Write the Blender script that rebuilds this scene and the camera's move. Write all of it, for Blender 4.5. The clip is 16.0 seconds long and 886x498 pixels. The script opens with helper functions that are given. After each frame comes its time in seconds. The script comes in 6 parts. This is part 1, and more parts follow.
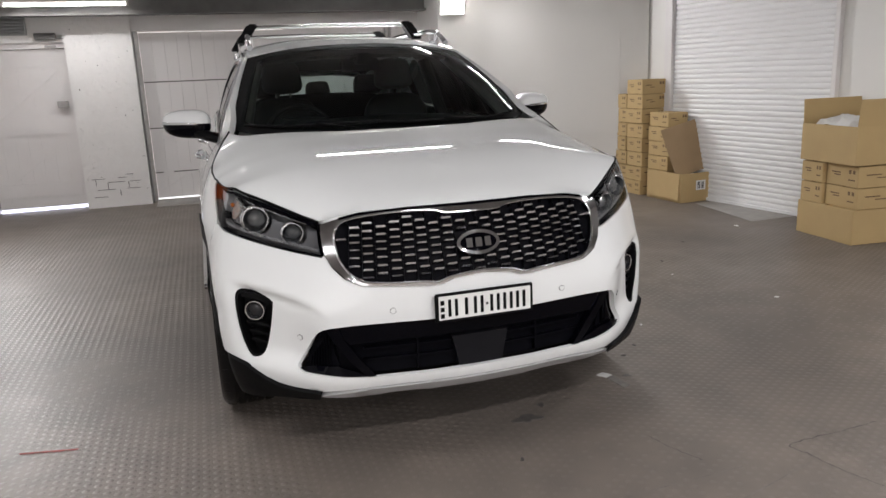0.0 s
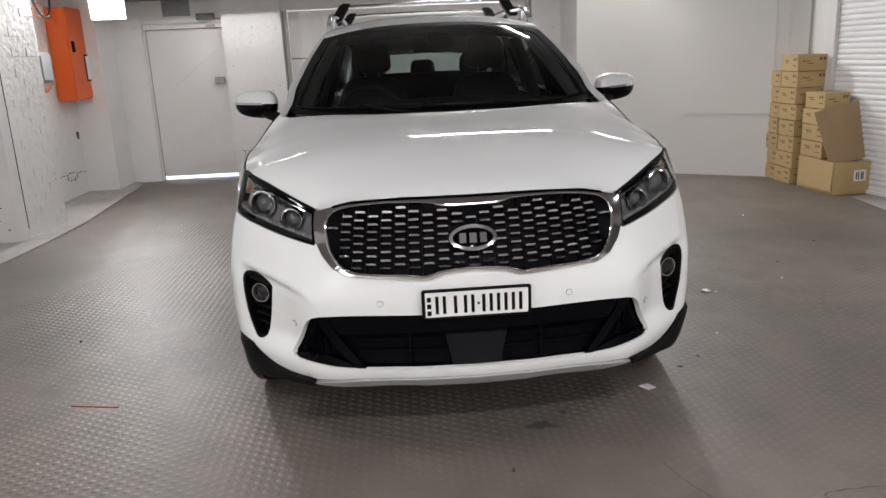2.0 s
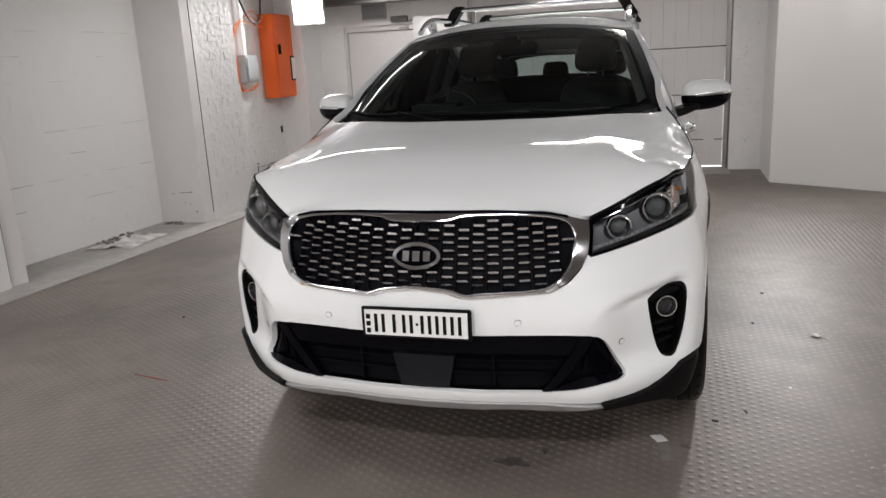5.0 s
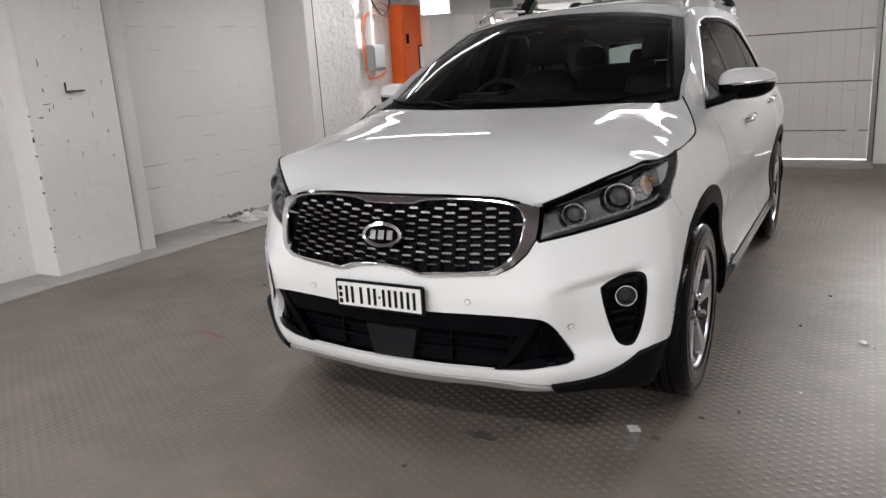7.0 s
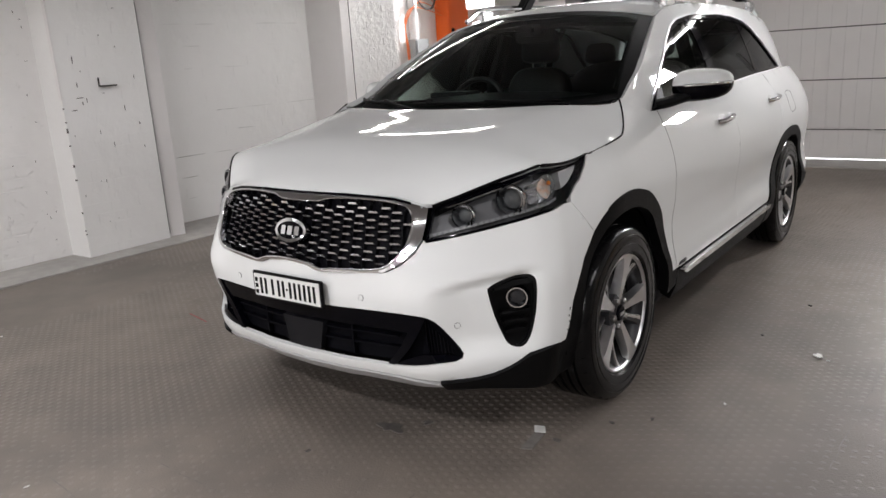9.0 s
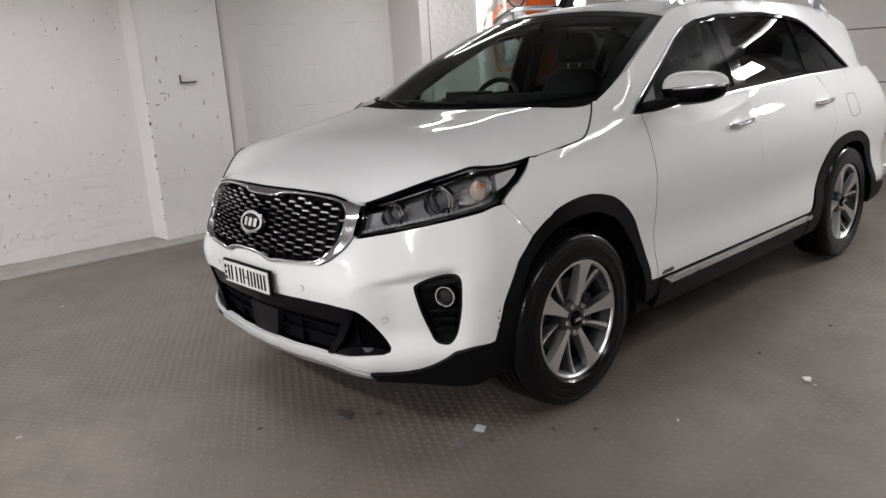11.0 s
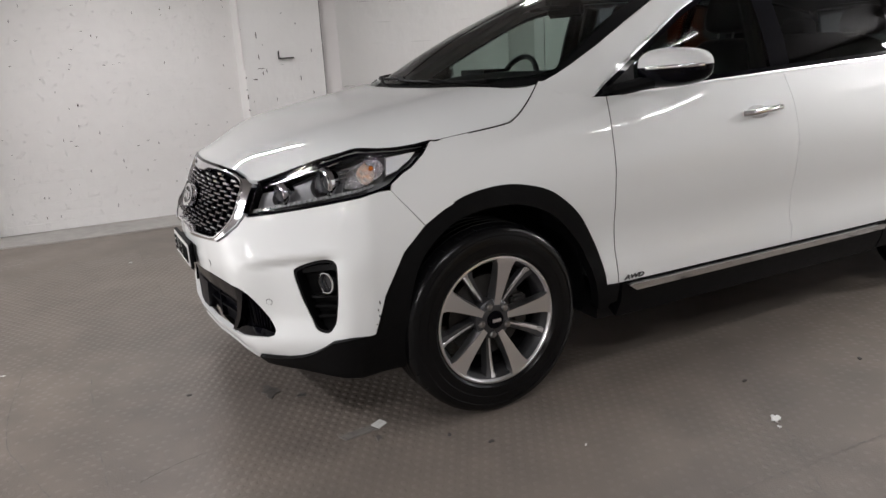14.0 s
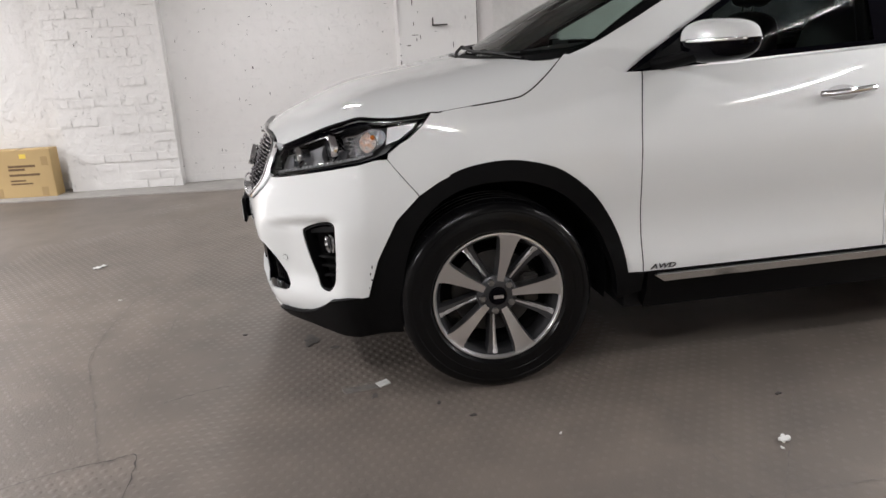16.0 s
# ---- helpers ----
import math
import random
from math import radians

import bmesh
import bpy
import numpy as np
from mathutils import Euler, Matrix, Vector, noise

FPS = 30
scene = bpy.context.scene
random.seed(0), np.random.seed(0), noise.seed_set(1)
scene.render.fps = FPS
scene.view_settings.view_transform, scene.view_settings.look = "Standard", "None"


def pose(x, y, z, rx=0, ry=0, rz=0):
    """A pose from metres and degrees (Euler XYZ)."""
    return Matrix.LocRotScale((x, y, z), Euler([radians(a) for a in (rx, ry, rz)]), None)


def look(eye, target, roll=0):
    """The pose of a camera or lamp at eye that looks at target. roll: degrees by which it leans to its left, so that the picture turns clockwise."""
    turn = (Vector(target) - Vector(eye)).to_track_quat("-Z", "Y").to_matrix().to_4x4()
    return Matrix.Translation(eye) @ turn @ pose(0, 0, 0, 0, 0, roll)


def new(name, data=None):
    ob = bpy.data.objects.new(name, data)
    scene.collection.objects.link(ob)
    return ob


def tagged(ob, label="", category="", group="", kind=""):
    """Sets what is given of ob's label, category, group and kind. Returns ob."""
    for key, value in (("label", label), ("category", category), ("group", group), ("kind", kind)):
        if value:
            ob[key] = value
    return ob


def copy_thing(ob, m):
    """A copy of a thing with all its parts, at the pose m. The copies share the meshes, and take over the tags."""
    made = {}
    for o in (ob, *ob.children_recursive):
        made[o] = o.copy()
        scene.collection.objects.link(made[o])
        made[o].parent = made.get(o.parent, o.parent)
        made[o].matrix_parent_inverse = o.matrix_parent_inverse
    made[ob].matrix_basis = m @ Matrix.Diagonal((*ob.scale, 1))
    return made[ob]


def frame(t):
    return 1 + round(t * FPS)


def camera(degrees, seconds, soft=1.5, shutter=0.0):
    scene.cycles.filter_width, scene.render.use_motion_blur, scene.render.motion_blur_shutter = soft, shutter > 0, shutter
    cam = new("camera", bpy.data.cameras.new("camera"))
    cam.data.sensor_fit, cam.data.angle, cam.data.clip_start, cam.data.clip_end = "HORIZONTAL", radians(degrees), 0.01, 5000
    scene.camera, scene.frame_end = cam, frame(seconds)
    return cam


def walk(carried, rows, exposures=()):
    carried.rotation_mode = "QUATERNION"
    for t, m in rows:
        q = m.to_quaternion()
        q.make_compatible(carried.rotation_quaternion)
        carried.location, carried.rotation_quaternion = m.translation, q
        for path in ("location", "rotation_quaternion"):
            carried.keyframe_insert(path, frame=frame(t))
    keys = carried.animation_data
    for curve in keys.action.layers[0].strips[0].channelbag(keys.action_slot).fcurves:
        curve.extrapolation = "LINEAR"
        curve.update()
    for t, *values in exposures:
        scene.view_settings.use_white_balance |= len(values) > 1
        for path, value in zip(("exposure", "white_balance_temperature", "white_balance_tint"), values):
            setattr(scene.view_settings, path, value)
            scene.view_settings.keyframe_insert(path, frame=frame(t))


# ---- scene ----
cam = camera(61.4, 16.0)
PATH = [
    (0, (-0.894, -3.313, 1.4), (-0.314, -1.454, 0.943), -2.4),
    (0.5, (-0.723, -3.289, 1.406), (-0.275, -1.397, 0.935), -2.5),
    (1, (-0.533, -3.273, 1.409), (-0.217, -1.358, 0.925), -2.6),
    (1.5, (-0.386, -3.283, 1.395), (-0.183, -1.355, 0.9), -2.6),
    (2, (-0.237, -3.301, 1.412), (-0.13, -1.369, 0.908), -2.7),
    (2.5, (-0.067, -3.261, 1.417), (-0.046, -1.326, 0.908), -2.8),
    (3, (0.091, -3.237, 1.423), (0.016, -1.304, 0.915), -2.8),
    (3.5, (0.237, -3.231, 1.414), (0.05, -1.305, 0.908), -3.0),
    (4, (0.407, -3.191, 1.424), (0.101, -1.279, 0.926), -3.0),
    (6.5, (1.257, -2.99, 1.386), (0.383, -1.257, 0.905), -3.4),
    (7, (1.449, -2.98, 1.392), (0.485, -1.297, 0.901), -3.6),
    (7.5, (1.625, -2.925, 1.415), (0.588, -1.289, 0.917), -3.7),
    (8, (1.764, -2.82, 1.388), (0.674, -1.217, 0.895), -3.5),
    (8.5, (1.908, -2.74, 1.386), (0.776, -1.169, 0.885), -3.8),
    (9, (2.06, -2.679, 1.396), (0.892, -1.134, 0.897), -3.6),
    (11.5, (2.743, -2.119, 1.372), (1.25, -0.879, 0.885), -3.6),
    (12, (2.839, -1.974, 1.366), (1.307, -0.785, 0.878), -3.6),
    (12.5, (2.947, -1.844, 1.357), (1.382, -0.7, 0.865), -3.6),
    (13, (3.01, -1.698, 1.352), (1.404, -0.614, 0.858), -3.5),
    (13.5, (3.048, -1.476, 1.332), (1.385, -0.483, 0.833), -3.4),
    (14, (3.116, -1.296, 1.307), (1.385, -0.434, 0.797), -3.4),
    (14.5, (3.171, -1.095, 1.306), (1.376, -0.379, 0.79), -3.3),
    (15, (3.21, -0.911, 1.275), (1.365, -0.35, 0.743), -3.3),
    (15.5, (3.309, -0.755, 1.274), (1.432, -0.331, 0.727), -3.3),
    (16, (3.381, -0.584, 1.288), (1.485, -0.283, 0.725), -3.3),
]
walk(cam, [(t, look(eye, target, roll)) for t, eye, target, roll in PATH], exposures=((0, 0.03), (4, 0.0), (6.5, 0.06), (12.5, 0.08), (14.5, 0.2), (16, 0.3)))

# ---- light ----
world = bpy.data.worlds.new("garage_air")
scene.world = world
world.use_nodes = True
world.node_tree.nodes["Background"].inputs[0].default_value = (0.75, 0.8, 0.9, 1)
world.node_tree.nodes["Background"].inputs[1].default_value = 0.05
scene.view_settings.exposure = 0.0
FLOOD_POWER = 42
LAMP_TINT = (1.0, 0.976, 0.995)
# (-2.75, 2.8) and (-3.1, -6.6) are unseen, added to brighten the west side
TUBES = [(-2.12, 5.78, 0, 8, 2.38), (-1.75, 2.1, 10, 3, 2.5), (-2.75, 2.8, 90, 11, 2.5), (0.45, 2.25, 0, 20, 2.5), (2.2, 2.42, -18, 8, 2.5), (-2.4, -0.8, 20, 21, 2.5), (2.9, -0.8, 62, 23, 2.5),
         (0.3, -3.1, 0, 56, 2.5), (-2.9, -4.0, 0, 20, 2.5), (-3.1, -6.6, 0, 175, 2.5), (1.0, 4.7, 0, 9, 2.5), (3.4, -4.9, 90, 118, 2.5), (0.0, -6.2, 0, 58, 2.5)]


# ---- materials ----
def material(name, colour, rough=0.5, metal=0.0, vary=0.0, scale=8.0, bump=0.0, bump_scale=60.0, coat=0.0, dark=None, spec=0.5, stain=0.0, stain_scale=1.5, detail=6.0, peel=0.0, peel_scale=16.0):
    """A surface with grain and stains at two scales and a fine relief."""
    m = bpy.data.materials.new(name)
    m.use_nodes = True
    t = m.node_tree
    n, link = t.nodes, t.links.new
    p = n["Principled BSDF"]
    p.inputs["Roughness"].default_value, p.inputs["Metallic"].default_value = rough, metal
    p.inputs["Specular IOR Level"].default_value = spec
    p.inputs["Coat Weight"].default_value, p.inputs["Coat Roughness"].default_value = coat, 0.02
    c = (*colour, 1)
    p.inputs["Base Color"].default_value = c
    co = n.new("ShaderNodeNewGeometry")
    last = None
    if vary or stain:
        low = dark or tuple(v * 0.5 for v in colour)
        for amount, size in ((vary, scale), (stain, stain_scale)):
            if not amount:
                continue
            tex = n.new("ShaderNodeTexNoise")
            tex.inputs["Scale"].default_value, tex.inputs["Detail"].default_value = size, detail
            link(co.outputs["Position"], tex.inputs["Vector"])
            ramp = n.new("ShaderNodeMapRange")
            ramp.inputs[1].default_value, ramp.inputs[2].default_value = 0.35, 0.7
            ramp.inputs[3].default_value, ramp.inputs[4].default_value = 0, amount
            link(tex.outputs[0], ramp.inputs[0])
            mix = n.new("ShaderNodeMix")
            mix.data_type = "RGBA"
            link(ramp.outputs[0], mix.inputs[0])
            if last:
                link(last, mix.inputs[6])
            else:
                mix.inputs[6].default_value = c
            mix.inputs[7].default_value = (*low, 1)
            last = mix.outputs[2]
        link(last, p.inputs["Base Color"])
        rr = n.new("ShaderNodeMapRange")
        rr.inputs[3].default_value, rr.inputs[4].default_value = max(rough - 0.08, 0.02), min(rough + 0.1, 1)
        link(tex.outputs[0], rr.inputs[0])
        link(rr.outputs[0], p.inputs["Roughness"])
    if bump:
        tex = n.new("ShaderNodeTexNoise")
        tex.inputs["Scale"].default_value, tex.inputs["Detail"].default_value = bump_scale, 5
        link(co.outputs["Position"], tex.inputs["Vector"])
        b = n.new("ShaderNodeBump")
        b.inputs["Strength"].default_value, b.inputs["Distance"].default_value = 1.0, bump
        link(tex.outputs[0], b.inputs["Height"])
        link(b.outputs[0], p.inputs["Normal"])
        if peel:
            flake = n.new("ShaderNodeTexNoise")
            flake.inputs["Scale"].default_value, flake.inputs["Detail"].default_value, flake.inputs["Roughness"].default_value = peel_scale, 8, 0.62
            link(co.outputs["Position"], flake.inputs["Vector"])
            edge = n.new("ShaderNodeMapRange")
            edge.inputs[1].default_value, edge.inputs[2].default_value = 0.62, 0.655
            link(flake.outputs[0], edge.inputs[0])
            c2 = n.new("ShaderNodeBump")
            c2.inputs["Strength"].default_value, c2.inputs["Distance"].default_value = 1.0, peel
            link(edge.outputs[0], c2.inputs["Height"])
            link(b.outputs[0], c2.inputs["Normal"])
            link(c2.outputs[0], p.inputs["Normal"])
    return m


def glowing(name, colour, strength):
    m = bpy.data.materials.new(name)
    m.use_nodes = True
    p = m.node_tree.nodes["Principled BSDF"]
    p.inputs["Base Color"].default_value = (*colour, 1)
    p.inputs["Emission Color"].default_value = (*colour, 1)
    p.inputs["Emission Strength"].default_value = strength
    return m


def glass(name, tint, ior=1.5, rough=0.0):
    """Clear or tinted pane: see-through with mirror gloss."""
    m = bpy.data.materials.new(name)
    m.use_nodes = True
    t = m.node_tree
    n, link = t.nodes, t.links.new
    n.remove(n["Principled BSDF"])
    a, b, mix, f = n.new("ShaderNodeBsdfTransparent"), n.new("ShaderNodeBsdfGlossy"), n.new("ShaderNodeMixShader"), n.new("ShaderNodeFresnel")
    a.inputs[0].default_value = (*tint, 1)
    b.inputs["Roughness"].default_value = rough
    f.inputs[0].default_value = ior
    link(f.outputs[0], mix.inputs[0])
    link(a.outputs[0], mix.inputs[1])
    link(b.outputs[0], mix.inputs[2])
    link(mix.outputs[0], n["Material Output"].inputs[0])
    return m


PAINT = material("white_car_paint", (0.813, 0.830, 0.824), 0.6, coat=1.0, spec=0.0)
BLACK_GLOSS = material("gloss_black_trim", (0.0015, 0.0015, 0.003), 0.06, spec=.11)
BLACK_PLASTIC = material("black_plastic", (0.003, 0.003, 0.0035), 0.5, vary=0.4, scale=30, bump=0.0003, bump_scale=500, dark=(0.006, 0.006, 0.006), spec=.12)
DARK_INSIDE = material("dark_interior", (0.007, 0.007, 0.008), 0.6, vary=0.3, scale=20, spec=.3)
CHROME = material("chrome", (0.82, 0.83, 0.85), 0.09, metal=1.0)
SATIN = material("satin_silver_trim", (0.60, 0.60, 0.60), 0.2, metal=1.0)
RUBBER = material("tyre_rubber", (0.004, 0.004, 0.0045), 0.2, vary=0.4, scale=9, bump=0.0002, bump_scale=120, dark=(0.004, 0.004, 0.004), spec=.22)
ALLOY = material("machined_alloy", (0.74, 0.74, 0.75), 0.33, metal=1.0)
ALLOY_DARK = material("dark_alloy_paint", (0.060, 0.060, 0.064), 0.35, metal=0.5)
RIM_INSIDE = material("dark_rim_inside", (0.022, 0.022, 0.024), 0.4, metal=0.4)
BRAKE = material("dusty_brake_iron", (0.05, 0.047, 0.045), 0.6, metal=.3, vary=.4, scale=30)
ALLOY_GREY = material("grey_alloy_paint", (0.075, 0.075, 0.08), 0.3, metal=0.6)
TRIM_CHROME = material("window_trim_chrome", (0.66, 0.66, 0.68), 0.3, metal=1.0)
STEEL = material("dull_steel", (0.35, 0.34, 0.33), 0.4, metal=1.0, vary=0.4, scale=25)
LENS = glass("clear_lens", (0.95, 0.955, 0.96), 1.3)
SCREEN_GLASS = glass("windscreen_glass", (0.66, 0.74, 0.72), 1.25)
TINT_GLASS = glass("tinted_side_glass", (0.36, 0.42, 0.39), 1.2)
PRIVACY_GLASS = glass("privacy_glass", (0.05, 0.055, 0.06), 1.2)
AMBER = material("amber_lens", (0.75, 0.22, 0.03), 0.15, coat=0.5)
PLATE_WHITE = material("number_plate_white", (0.78, 0.78, 0.76), 0.35)
INK = material("black_ink", (0.005, 0.005, 0.0055), 0.7, spec=.1)
SEAT = material("black_leather", (0.006, 0.006, 0.007), 0.5, vary=0.3, scale=12, bump=0.001, bump_scale=180)
LINING = material("grey_headlining", (0.58, 0.58, 0.57), 0.9)

WALL = material("white_painted_masonry", (0.79, 0.78, 0.765), 0.55, vary=0.10, scale=9, bump=0.009, bump_scale=11, dark=(0.6, 0.59, 0.57), stain=0.12, stain_scale=1.1, peel=0.003, peel_scale=20)
BLOCK = material("smooth_white_block_paint", (0.79, 0.785, 0.77), 0.5, vary=0.06, scale=5, bump=0.007, bump_scale=10, dark=(0.64, 0.63, 0.61), stain=0.14, stain_scale=0.9, peel=.001, peel_scale=14)
BRICK = material("white_painted_brick", (0.79, 0.78, 0.765), 0.55, vary=0.12, scale=14, bump=0.011, bump_scale=17, dark=(0.62, 0.61, 0.58), stain=0.14, stain_scale=1.3, peel=0.003, peel_scale=22)
PLASTER = material("white_painted_board", (0.76, 0.75, 0.72), 0.5, vary=0.06, scale=3, bump=0.001, bump_scale=30, dark=(0.66, 0.65, 0.61), stain=0.12, stain_scale=0.8)
DOOR_PAINT = material("white_door_paint", (0.74, 0.72, 0.71), 0.45, vary=0.12, scale=6, bump=0.0015, bump_scale=40, dark=(0.6, 0.58, 0.57))
SHUTTER_PAINT = material("white_shutter_enamel", (0.8, 0.8, 0.8), 0.35, vary=0.08, scale=5, dark=(0.68, 0.67, 0.65))
FLOOR = material("worn_rubber_floor", (0.206, 0.174, 0.147), 0.50, vary=0.5, scale=5, bump=0.0010, bump_scale=120, dark=(0.104, 0.090, 0.079), stain=0.75, stain_scale=0.8)
STUD = material("polished_rubber_stud", (0.206, 0.175, 0.149), 0.37, vary=0.5, scale=5, bump=0.0010, bump_scale=120, dark=(0.104, 0.090, 0.079), stain=0.75, stain_scale=0.8)
CONCRETE = material("pale_concrete", (0.40, 0.385, 0.36), 0.7, vary=0.4, scale=10, bump=0.002, bump_scale=70, dark=(0.22, 0.21, 0.2), stain=0.4, stain_scale=2)
WALL_UNSEEN = material("unseen_wall_dark_grey", (0.22, 0.21, 0.2), 0.8, vary=0.4, scale=6, bump=0.002, bump_scale=50, dark=(0.13, 0.125, 0.12), stain=.4, stain_scale=1.2)
CEILING = material("grey_ceiling_paint", (0.22, 0.21, 0.205), 0.7, vary=0.2, scale=3)
BEAM = material("dark_steel_beam", (0.12, 0.115, 0.11), 0.5, vary=0.4, scale=8)
CARTON = material("brown_cardboard", (0.50, 0.36, 0.17), 0.75, vary=0.18, scale=6, bump=0.0006, bump_scale=150, dark=(0.36, 0.25, 0.12), stain=0.15, stain_scale=2.5)
# the cardboard again with shade put into its colour, for one raised flap
CARTON_SHADED = material("shaded_cardboard", (0.36, 0.25, 0.14), 0.8, vary=0.2, scale=8, dark=(0.26, 0.18, 0.1))
TAPE = material("packing_tape", (0.42, 0.30, 0.15), 0.25)
PAPER = material("white_paper", (0.78, 0.78, 0.76), 0.6)
ORANGE = material("orange_enamel", (0.80, 0.13, 0.015), 0.35, vary=0.15, scale=6, dark=(0.6, 0.09, 0.01))
GREY_BOX = material("grey_plastic_box", (0.30, 0.31, 0.31), 0.4)
CABLE_ORANGE = material("orange_cable", (0.75, 0.2, 0.06), 0.5)
CABLE_BLACK = material("black_cable", (0.02, 0.02, 0.02), 0.5)
LAMP_GLOW = glowing("lamp_panel", (1.0, 0.98, 0.95), 14)
TUBE_GLOW = glowing("fluorescent_tube", (1.0, 0.98, 0.95), 12)
DAY_GLOW = glowing("daylight_under_door", (0.8, 0.82, 1.0), 2.2)
SCUFF = material("dark_scuff", (0.05, 0.046, 0.043), 0.8)
RED_CRAYON = material("red_crayon", (0.34, 0.07, 0.07), 0.7, vary=.7, scale=60, dark=(.2, .14, .12))


# ---- mesh tools ----
def linked(name, verts, faces, mat, parent=None, label="", smooth=False, mats=None):
    me = bpy.data.meshes.new(name)
    me.from_pydata([tuple(v) for v in verts], [], faces)
    me.validate()
    for m in mats or [mat]:
        me.materials.append(m)
    if smooth:
        me.shade_smooth()
    ob = new(name, me)
    if parent:
        ob.parent = parent
    if label:
        ob["label"] = label
    return ob


def part(name, bm, mat, parent=None, label="", smooth=False):
    """Link a bmesh as one object under a thing or a part."""
    bmesh.ops.recalc_face_normals(bm, faces=bm.faces[:])
    me = bpy.data.meshes.new(name)
    bm.to_mesh(me)
    bm.free()
    me.materials.append(mat)
    if smooth:
        me.shade_smooth()
        me.set_sharp_from_angle(angle=radians(38))
    ob = new(name, me)
    if parent:
        ob.parent = parent
    if label:
        ob["label"] = label
    return ob


def empty(name, at=(0, 0, 0), turn=0):
    ob = new(name)
    ob.matrix_basis = pose(*at, 0, 0, turn)
    return ob


def add_box(bm, lo, hi, m=None, bevel=0.0):
    g = bmesh.ops.create_cube(bm, size=1)["verts"]
    bmesh.ops.transform(bm, verts=g, matrix=Matrix.LocRotScale([(a + b) / 2 for a, b in zip(lo, hi)], None, [b - a for a, b in zip(lo, hi)]))
    if bevel:
        es = list({e for v in g for e in v.link_edges})
        r = bmesh.ops.bevel(bm, geom=es, offset=bevel, segments=2, affect="EDGES")
        g = list({v for f in r["faces"] for v in f.verts} | {v for v in g if v.is_valid})
    if m is not None:
        bmesh.ops.transform(bm, verts=g, matrix=m)
    return g


def box(lo, hi, m=None, bevel=0.0):
    bm = bmesh.new()
    add_box(bm, lo, hi, m, bevel)
    return bm


def prism(poly, z0, z1, m=None, bm=None):
    """A straight-sided block over a plan outline."""
    bm = bm or bmesh.new()
    low = [bm.verts.new((x, y, z0)) for x, y in poly]
    top = [bm.verts.new((x, y, z1)) for x, y in poly]
    bm.faces.new(low[::-1])
    bm.faces.new(top)
    for i in range(len(poly)):
        j = (i + 1) % len(poly)
        bm.faces.new((low[i], low[j], top[j], top[i]))
    if m is not None:
        bmesh.ops.transform(bm, verts=low + top, matrix=m)
    return bm


def lathe(profile, steps=48, axis="x", bm=None):
    """Turn (radius, along) pairs about the x axis."""
    bm = bm or bmesh.new()
    rings = []
    for r, a in profile:
        rings.append([bm.verts.new((a, r * math.cos(2 * math.pi * i / steps), r * math.sin(2 * math.pi * i / steps))) for i in range(steps)])
    for p, q in zip(rings, rings[1:]):
        for i in range(steps):
            j = (i + 1) % steps
            bm.faces.new((p[i], p[j], q[j], q[i]))
    return bm


def sweep(points, radius, sides=8, closed=False, flat=1.0, bm=None):
    """A round bar along a line of points."""
    bm = bm or bmesh.new()
    pts = [Vector(p) for p in points]
    rings = []
    n = len(pts)
    up = Vector((0, 0, 1))
    for i, p in enumerate(pts):
        a, b = pts[(i - 1) % n] if closed or i else p, pts[(i + 1) % n] if closed or i < n - 1 else p
        d = (b - a).normalized()
        side = d.cross(up)
        side = side.normalized() if side.length > 1e-4 else Vector((1, 0, 0))
        v = side.cross(d).normalized()
        rings.append([bm.verts.new(p + side * math.cos(t) * radius + v * math.sin(t) * radius * flat) for t in [2 * math.pi * k / sides for k in range(sides)]])
    for p, q in zip(rings, rings[1:] + ([rings[0]] if closed else [])):
        for k in range(sides):
            bm.faces.new((p[k], p[(k + 1) % sides], q[(k + 1) % sides], q[k]))
    if not closed:
        bm.faces.new(rings[0][::-1])
        bm.faces.new(rings[-1])
    return bm


def rounded(pts, per=6, closed=True):
    """A smooth line through a few points."""
    n, out = len(pts), []
    for i in range(n if closed else n - 1):
        p0, p1, p2, p3 = (pts[(i + k) % n] if closed else pts[min(max(i + k, 0), n - 1)] for k in (-1, 0, 1, 2))
        for j in range(per):
            t = j / per
            out.append(tuple(0.5 * (2 * b + (c - a) * t + (2 * a - 5 * b + 4 * c - d) * t * t + (3 * b - a - 3 * c + d) * t ** 3) for a, b, c, d in zip(p0, p1, p2, p3)))
    if not closed:
        out.append(tuple(pts[-1]))
    return out


def inside(x, y, poly):
    hit, j = False, len(poly) - 1
    for i in range(len(poly)):
        (xi, yi), (xj, yj) = poly[i], poly[j]
        if (yi > y) != (yj > y) and x < (xj - xi) * (y - yi) / (yj - yi) + xi:
            hit = not hit
        j = i
    return hit


def dense(poly, step):
    out = []
    for a, b in zip(poly, poly[1:] + poly[:1]):
        k = max(1, int(math.dist(a, b) / step))
        out += [(a[0] + (b[0] - a[0]) * i / k, a[1] + (b[1] - a[1]) * i / k) for i in range(k)]
    return out


